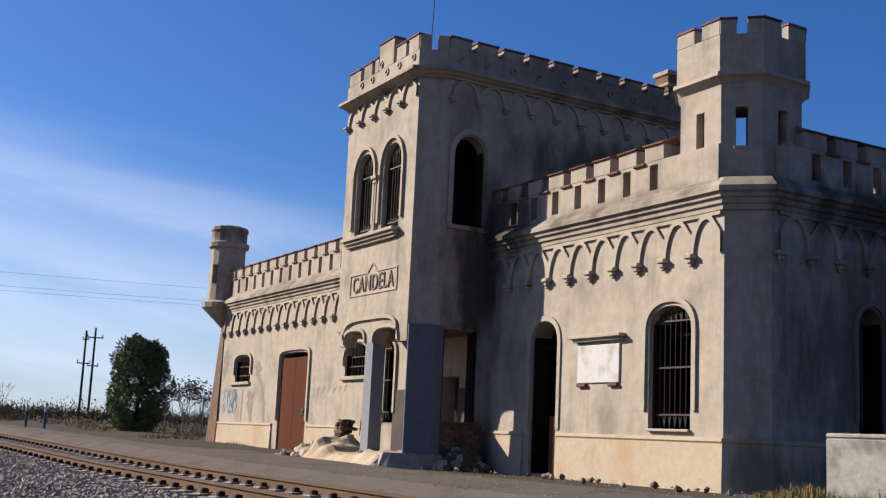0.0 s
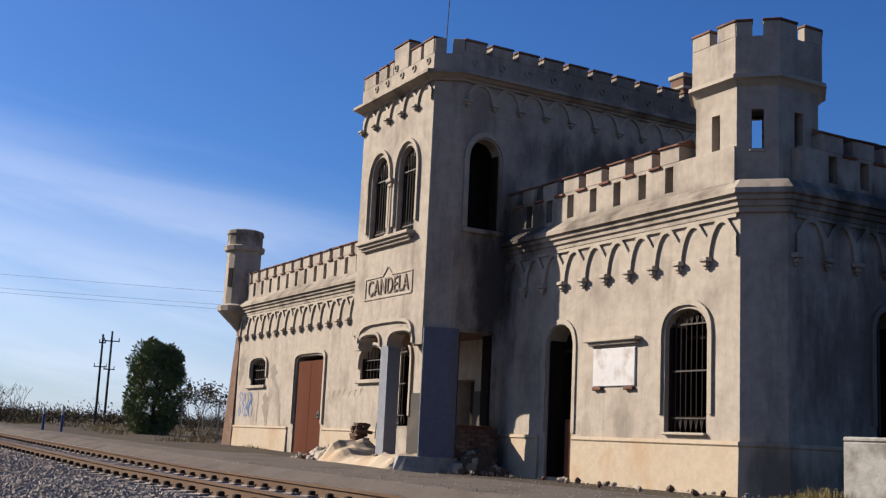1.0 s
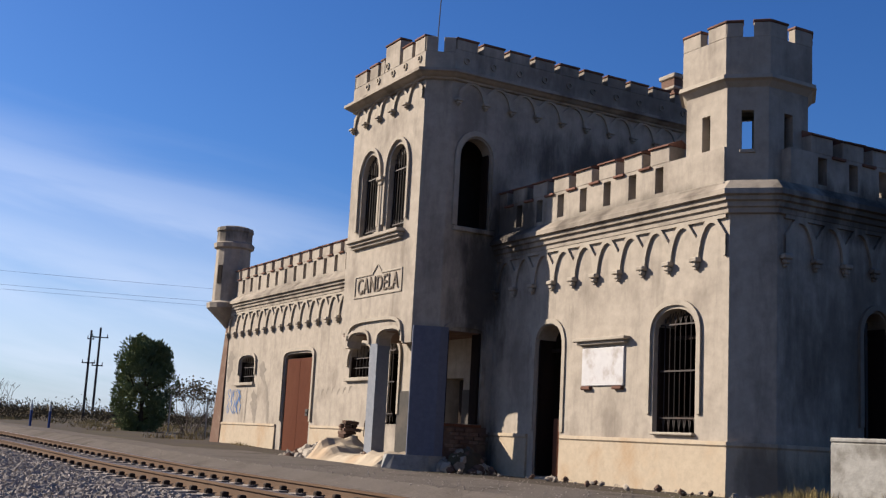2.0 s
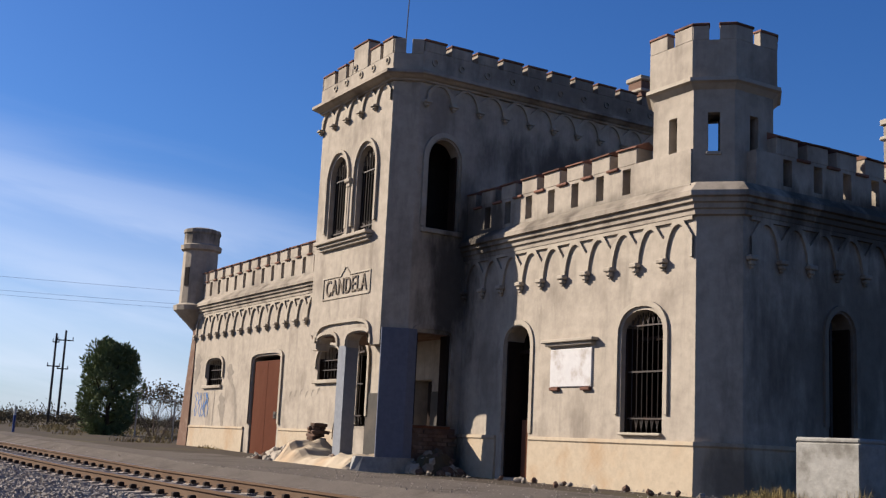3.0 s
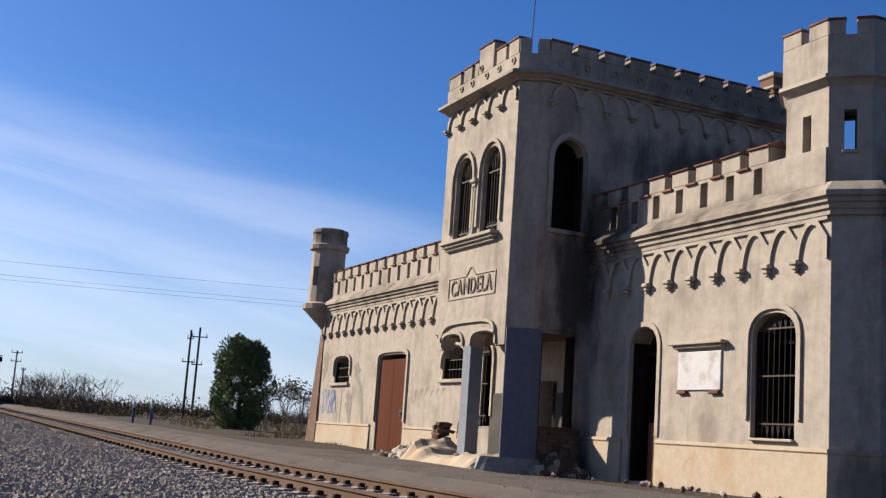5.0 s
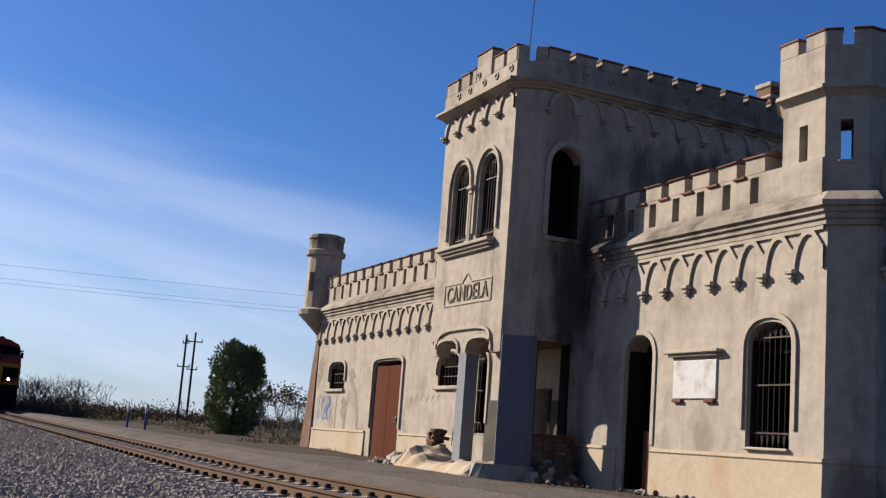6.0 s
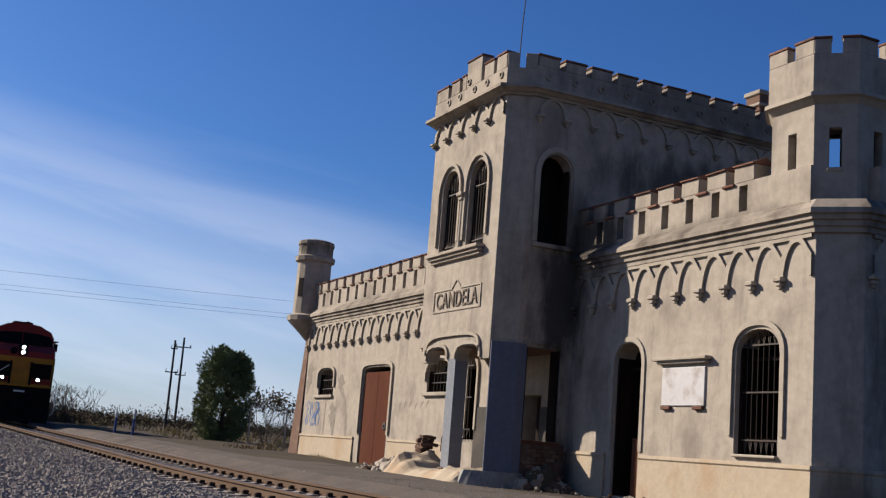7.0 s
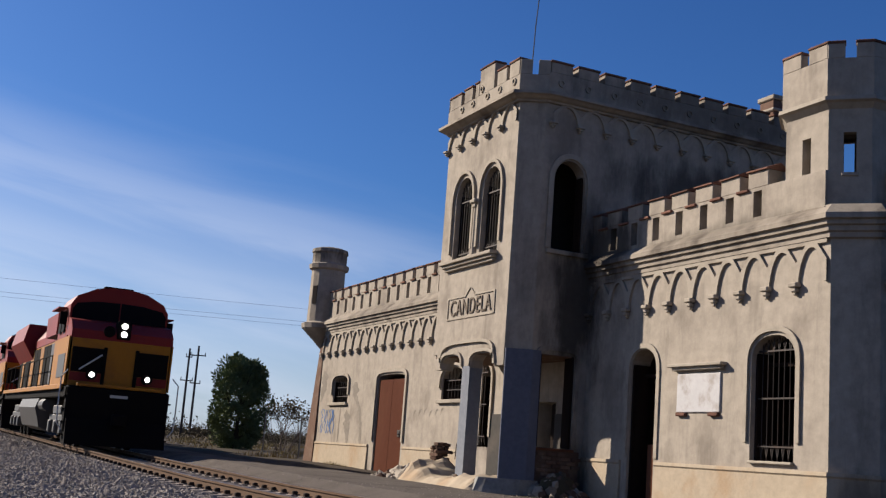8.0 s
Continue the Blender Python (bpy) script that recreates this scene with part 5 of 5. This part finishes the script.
def brush_band():
    """Low dense scrub that closes the plain: leafy clumps in one mesh."""
    rng = random.Random(5)
    bm = bmesh.new()

    def clump(x, y, z, s, n):
        for _ in range(n):
            d = Vector((rng.gauss(0, 1), rng.gauss(0, 1), abs(rng.gauss(0, 0.8))))
            p = Vector((x, y, z - 0.1)) + d * s * 0.45
            u = Vector((rng.gauss(0, 1), rng.gauss(0, 1), rng.gauss(0.9, 1))).normalized()
            v = u.orthogonal().normalized()
            k = s * rng.uniform(0.045, 0.11)
            bm.faces.new([bm.verts.new(q) for q in (p, p + u * k + v * k * 0.4, p + u * k * 2, p + u * k - v * k * 0.4)])

    for _ in range(620):
        x = rng.uniform(-230, -72)
        clump(x, rail_mid(x) + rng.uniform(5, 75), rise(x) * 0.9, rng.uniform(0.8, 1.7), 150)
    for _ in range(420):
        x, y = rng.uniform(-520, -240), rng.uniform(-20, 330)
        clump(x, y, 2.0, rng.uniform(2.0, 4.6), 120)
    for _ in range(150):
        x = rng.uniform(-125, -66)
        clump(x, rail_mid(x) + rng.uniform(3.8, 9), rise(x) * 0.95, rng.uniform(0.5, 1.3), 110)
    tagged(part("scrub", bm, BRUSH, None, "low olive brown desert scrub across the plain"), "", "scrub", "", "stuff")


brush_band()

# far ridge; the haze over it is only its glowing material
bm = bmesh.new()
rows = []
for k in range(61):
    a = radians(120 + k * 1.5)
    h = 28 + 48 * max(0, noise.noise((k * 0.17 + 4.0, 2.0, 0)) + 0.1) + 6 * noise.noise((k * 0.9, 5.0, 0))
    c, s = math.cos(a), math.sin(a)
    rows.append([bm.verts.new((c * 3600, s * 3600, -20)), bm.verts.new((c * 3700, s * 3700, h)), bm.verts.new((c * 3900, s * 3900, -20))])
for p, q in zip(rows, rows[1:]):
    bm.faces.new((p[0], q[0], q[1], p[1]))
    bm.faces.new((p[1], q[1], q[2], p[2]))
tagged(part("backdrop", bm, HILL, None, "mountain ridge on the horizon, its blue haze painted as a glow"), "", "mountains", "", "structure")


# ---- posts, poles and wires ----
def utility_pole(x, y, h, arms, turn, z0=-0.1):
    t = thing("utility_pole", "tall dark wooden power pole with crossarms", "utility pole", "power poles", m=pose(x, y, z0, 0, 0, turn))
    bm = bmesh.new()
    tube(bm, [(0, 0, -0.8), (0, 0, h)], 0.125, 8, 0.09)
    part("shaft", bm, POLE, t)
    for z, w in arms:
        bm = bmesh.new()
        box(bm, -w, w, -0.05, 0.05, z - 0.05, z + 0.05, 0.01)
        part("crossarm", bm, POLE, t)
        for s in (-0.9, 0.9):
            bm = bmesh.new()
            tube(bm, [(w * s, 0, z + 0.05), (w * s, 0, z + 0.3)], 0.045, 6)
            part("insulator", bm, GALV, t)


utility_pole(-93.6, 10.65, 8.5, ((7.7, 0.3), (5.5, 0.6)), 65, 0.4)
utility_pole(-93.3, 11.4, 8.8, ((7.9, 0.75), (5.3, 0.5)), 65, 0.4)
utility_pole(-155.7, 0.5, 7.1, ((6.8, 0.75), (5.6, 0.7)), 80, 1.3)
utility_pole(-155.6, 1.6, 4.8, ((4.5, 0.3),), 80, 1.3)

wires = thing("power_lines", "thin overhead cables crossing the sky", "cables", "", "structure")
for z in (9.8, 10.15, 11.2):
    bm = bmesh.new()
    tube(bm, [(-80 + 8 * k / 10, -20 + 62 * k / 10, z + 0.9 * k / 10 + 0.3 * ((k - 5) / 5) ** 2) for k in range(11)], 0.011, 4)
    part("cable", bm, WIRE, wires)


def marker(x, y):
    t = thing("marker_post", "blue and white painted marker post", "post", "marker posts", m=pose(x, y, rise(x) - 0.2))
    bm = bmesh.new()
    tube(bm, [(0, 0, -0.3), (0, 0, 0.85)], 0.055, 8)
    part("lower_tube", bm, BLUEPOST, t)
    bm = bmesh.new()
    tube(bm, [(0, 0, 0.85), (0, 0, 1.12)], 0.057, 8)
    part("upper_tube", bm, WHITEPOST, t)
    bm = bmesh.new()
    tube(bm, [(0, 0, 1.1), (0, 0, 1.3)], 0.02, 6)
    part("tip", bm, GALV, t)


marker(-37.9, -3.85)
marker(-37.75, -3.1)

fence = thing("chain_link_fence", "grey chain link fence with steel posts", "fence")
FA, FB = Vector((-29.4, -0.35, 0.0)), Vector((-28.2, 8.0, 0.1))
for i in range(7):
    p = FA.lerp(FB, i / 6)
    bm = bmesh.new()
    tube(bm, [p - Vector((0, 0, 0.25)), p + Vector((0, 0, 1.8))], 0.035, 6)
    part("post", bm, GALV, fence)
for z in (1.74, 0.1):
    bm = bmesh.new()
    tube(bm, [FA + Vector((0, 0, z)), FB + Vector((0, 0, z))], 0.018, 5)
    part("rail", bm, GALV, fence)
bm = bmesh.new()
for k in range(-20, 110):
    for s in (1, -1):
        a, b = k / 90, k / 90 + s * 0.19
        if 0 <= a <= 1 and 0 <= b <= 1:
            p, q = FA.lerp(FB, a), FA.lerp(FB, b)
            tube(bm, [p + Vector((0, 0, 0.1)), q + Vector((0, 0, 1.74))], 0.004, 3)
part("mesh_wire", bm, GALV, fence)


# ---- the train ----
def slab(bm, prof, y0, y1, mi=0):
    """A body with a side outline of (x, z), from y0 to y1."""
    a = [bm.verts.new((x, y0, z)) for x, z in prof]
    b = [bm.verts.new((x, y1, z)) for x, z in prof]
    n = len(prof)
    bm.faces.new(a).material_index = mi
    bm.faces.new(b[::-1]).material_index = mi
    for i in range(n):
        bm.faces.new((a[i], b[i], b[(i + 1) % n], a[(i + 1) % n])).material_index = mi


def cross(bm, ring, x0, x1, mi=0):
    """A body with a cross section of (y, z), from x0 to x1."""
    a = [bm.verts.new((x0, y, z)) for y, z in ring]
    b = [bm.verts.new((x1, y, z)) for y, z in ring]
    n = len(ring)
    bm.faces.new(a).material_index = mi
    bm.faces.new(b[::-1]).material_index = mi
    for i in range(n):
        bm.faces.new((a[i], b[i], b[(i + 1) % n], a[(i + 1) % n])).material_index = mi


def build_locomotive():
    t = thing("locomotive", "red, yellow and black diesel freight locomotive with lit headlights", "locomotive")

    def p(name, material, fill, parent=None, label="", m=None):
        bm = bmesh.new()
        fill(bm)
        return part(name, bm, material, parent or t, label, m)

    F = -0.55
    p("frame", T_BLK, lambda b: box(b, -21.6, -0.1, -1.45, 1.45, 1.42, 1.76, 0.03))
    p("walkway_edge", T_YEL, lambda b: box(b, -21.5, -1.0, -1.56, -1.47, 1.66, 1.80, 0.01), None, "yellow sill stripe")
    p("walkway_edge", T_YEL, lambda b: box(b, -21.5, -1.0, 1.47, 1.56, 1.66, 1.80, 0.01), None, "yellow sill stripe")
    p("pilot", T_BLK, lambda b: (box(b, -0.5, -0.05, -1.45, 1.45, 0.45, 1.75, 0.04), slab(b, [(-0.3, 0.12), (0.28, 0.12), (0.02, 0.85), (-0.3, 0.85)], -1.4, 1.4)))
    p("coupler", T_BLK, lambda b: (box(b, -0.1, 0.45, -0.14, 0.14, 0.72, 1.0, 0.04), box(b, 0.35, 0.6, -0.22, 0.2, 0.68, 1.04, 0.05)))
    for s in (-1, 1):
        for k in range(4):
            p("step", T_BLK, lambda b: box(b, -0.55, -0.1, s * 1.3 - 0.22, s * 1.3 + 0.22, 0.35 + k * 0.36, 0.39 + k * 0.36))
        p("handrail", T_WHITE, lambda b: tube(b, [(0.02, s * 1.5, 0.5), (0.02, s * 1.64, 0.7), (0.02, s * 1.66, 1.2), (0.0, s * 1.66, 2.0), (-0.1, s * 1.5, 2.2)], 0.022, 6))
    # nose with a sloping hood in front of the cab
    p("nose", T_YEL, lambda b: slab(b, [(F, 1.76), (F, 3.20), (F - 0.25, 3.38), (-1.9, 3.5), (-1.9, 1.76)], -1.42, 1.42), None, "yellow nose")
    p("nose_hood", T_RED, lambda b: slab(b, [(F + 0.012, 3.16), (F - 0.02, 3.42), (F - 0.45, 3.72), (-1.9, 3.84), (-1.9, 3.3), (F - 0.1, 3.16)], -1.475, 1.475), None, "red sloping hood")
    for s in (-1, 1):
        p("nose_panel", T_BLK, lambda b: slab(b, [(0, 0), (0.012, 0), (0.012, 1), (0, 1)], 0, 1), None, "", pose(0, 0, 0) @ Matrix.Translation((F, s * 0.95 - 0.44, 2.18)) @ Matrix.Diagonal((1, 0.88, 0.72, 1)))
        p("nose_rib", T_BLK, lambda b: box(b, F, F + 0.05, s * 0.46 - 0.05, s * 0.46 + 0.05, 1.8, 2.95, 0.01))
        p("lower_band", T_RED, lambda b: box(b, F, F + 0.014, s * 0.96 - 0.44, s * 0.96 + 0.44, 1.92, 2.17))
        d = p("ditch_light", T_BLK, lambda b: tube(b, [(F + 0.01, s * 0.80, 2.12), (F + 0.22, s * 0.80, 2.12)], 0.15, 12))
        p("lens", LAMP, lambda b: tube(b, [(F + 0.221, s * 0.80, 2.12), (F + 0.235, s * 0.80, 2.12)], 0.072, 12), d)
    p("emblem", T_BLK, lambda b: tube(b, [(F + 0.01, -0.42, 3.42), (F + 0.05, -0.42, 3.42)], 0.17, 12))
    h = p("headlight", T_BLK, lambda b: box(b, F - 0.4, F + 0.06, -0.2, 0.2, 3.22, 3.78, 0.03))
    for z in (3.38, 3.62):
        p("lens", LAMP, lambda b: tube(b, [(F + 0.061, 0, z), (F + 0.075, 0, z)], 0.082, 12), h)
    # slanted rail whose white colour replaces a bright reflection
    p("front_bar", T_WHITE, lambda b: tube(b, [(F + 0.09, -0.55, 2.72), (F + 0.09, -1.15, 2.25)], 0.025, 6), None, "grab rail coloured white for the glint on it")
    p("bottom_band", T_YEL, lambda b: box(b, F, -0.06, -1.2, 1.2, 1.765, 1.85, 0.01))
    p("plate", T_WHITE, lambda b: box(b, -0.05, -0.03, -0.25, 0.25, 1.5, 1.58))
    # cab
    ring = [(-1.46, 1.76), (1.46, 1.76), (1.46, 4.22), (1.30, 4.50), (0.75, 4.77), (0.3, 4.84), (-0.3, 4.84), (-0.75, 4.77), (-1.30, 4.50), (-1.46, 4.22)]
    p("cab", T_RED, lambda b: cross(b, ring, -1.75, -4.1), None, "red cab with dark windows")
    p("cab_side", T_YEL, lambda b: box(b, -4.05, -0.62, -1.515, -1.47, 1.8, 3.2), None, "yellow cab side")
    p("cab_side", T_YEL, lambda b: box(b, -4.05, -0.62, 1.47, 1.515, 1.8, 3.2), None, "yellow cab side")
    p("side_panel", T_GREY, lambda b: box(b, -2.6, -1.0, -1.53, -1.515, 2.0, 2.7))
    for s in (-1, 1):
        p("windscreen", T_GLASS, lambda b: cross(b, [(s * 0.02, 3.74), (s * 1.40, 3.74), (s * 1.40, 4.10), (s * 1.28, 4.28), (s * 0.7, 4.38), (s * 0.02, 4.40)], -1.765, -1.73))
    for s in (-1, 1):
        for x in (-2.9, -3.7):
            p("cab_window", T_GLASS, lambda b: box(b, x, x + 0.6, s * 1.503 - 0.012, s * 1.503 + 0.012, 3.4, 4.05, 0.005))
        p("mirror", T_BLK, lambda b: box(b, -2.05, -1.98, s * 1.6 - 0.1, s * 1.6 + 0.1, 3.6, 4.0, 0.01))
        p("sunshade", T_RED, lambda b: box(b, -3.9, -2.2, s * 1.62 - 0.13, s * 1.62 + 0.13, 4.1, 4.14))
    p("roof_unit", T_BLK, lambda b: box(b, -3.4, -2.4, -0.45, 0.45, 4.80, 4.95, 0.03))
    p("horn", T_BLK, lambda b: tube(b, [(-3.9, 0.3, 4.94), (-3.3, 0.3, 4.96)], 0.05, 6, 0.1))
    # long hood
    p("long_hood", T_YEL, lambda b: box(b, -20.8, -4.1, -1.05, 1.05, 1.76, 3.6, 0.04), None, "yellow long hood")
    p("hood_roof", T_RED, lambda b: cross(b, [(-1.07, 3.45), (1.07, 3.45), (1.07, 3.75), (0.75, 4.2), (-0.75, 4.2), (-1.07, 3.75)], -4.1, -15.0), None, "red hood roof")
    p("radiator", T_RED, lambda b: cross(b, [(-1.07, 3.0), (1.07, 3.0), (1.55, 3.75), (1.4, 4.45), (-1.4, 4.45), (-1.55, 3.75)], -15.0, -20.8), None, "red flared radiator housing")
    p("dynamic_brake", T_RED, lambda b: cross(b, [(-1.4, 3.5), (1.4, 3.5), (1.4, 4.2), (1.0, 4.45), (-1.0, 4.45), (-1.4, 4.2)], -5.2, -8.2))
    for i in range(14):
        for s in (-1, 1):
            p("hood_door", (T_BLK if i % 3 else T_GREY if i % 5 == 3 else T_YEL), lambda b: box(b, -4.4 - i * 1.14 - 1.06, -4.4 - i * 1.14, s * 1.065 - 0.02, s * 1.065 + 0.02, 1.95, 3.38, 0.01))
    for s in (-1, 1):
        p("side_rail", T_BLK, lambda b: tube(b, [(-4.2, s * 1.5, 2.75), (-21.3, s * 1.5, 2.75)], 0.022, 5))
        for i in range(10):
            p("stanchion", T_BLK, lambda b: tube(b, [(-4.3 - i * 1.85, s * 1.5, 1.75), (-4.3 - i * 1.85, s * 1.5, 2.75)], 0.02, 5))
    p("fuel_tank", T_GREY, lambda b: cross(b, [(-1.4, 1.42), (1.4, 1.42), (1.5, 1.1), (1.3, 0.45), (0.9, 0.3), (-0.9, 0.3), (-1.3, 0.45), (-1.5, 1.1)], -7.6, -13.6), None, "silver grey fuel tank")
    p("air_tank", T_GREY, lambda b: tube(b, [(-6.9, -1.3, 1.2), (-5.6, -1.3, 1.2)], 0.2, 10))
    sets = []
    for x0 in (-1.6, -15.4):
        for s in (-1, 1):
            p("bogie_frame", T_GREY, lambda b: (box(b, x0 - 4.3, x0 - 0.1, s * 1.08 - 0.1, s * 1.08 + 0.1, 0.62, 0.92, 0.03), box(b, x0 - 3.2, x0 - 1.2, s * 1.1 - 0.12, s * 1.1 + 0.12, 0.92, 1.2, 0.03)))
            for k in range(3):
                p("axle_box", T_GREY, lambda b: box(b, x0 - 0.75 - k * 1.45 + 0.02, x0 - 0.3 - k * 1.45, s * 1.16 - 0.14, s * 1.16 + 0.14, 0.34, 0.74, 0.04))
        for k in range(3):
            bm = bmesh.new()
            tube(bm, [(0, -0.9, 0), (0, 0.9, 0)], 0.09, 8)
            for s in (-1, 1):
                tube(bm, [(0, s * 0.69, 0), (0, s * 0.82, 0)], 0.53, 20)
                box(bm, -0.4, 0.4, s * 0.83 - 0.012, s * 0.83 + 0.012, -0.06, 0.06)
            ws = part("wheelset", bm, T_BLK, t)
            ws.matrix_basis = pose(x0 - 0.5 - k * 1.45, 0, 0.53)
            sets.append(ws)
    return t, sets


SPEED = 23.2
lead, lead_sets = build_locomotive()
trail, trail_sets = build_locomotive()


def engine_at(t, back):
    x = -20.3 + SPEED * (t - 8.0) - back
    tilt = math.degrees(math.atan2(rise(x - 16) - rise(x - 4), 12.0))
    return pose(x, rail_mid(x), RAILZ + rise(x), 0, tilt, 0)


def motions():
    """The train runs in along the rails; its wheels turn."""
    for unit, sets, back in ((lead, lead_sets, 0.0), (trail, trail_sets, 22.6)):
        walk(unit, [(k * 0.25, engine_at(k * 0.25, back)) for k in range(33)])
        for ws in sets:
            at = ws.matrix_basis.translation.copy()
            walk(ws, [(k / 30, pose(at.x, at.y, at.z, 0, math.degrees(SPEED * k / 30 / 0.53), 0)) for k in range(241)])


motions()
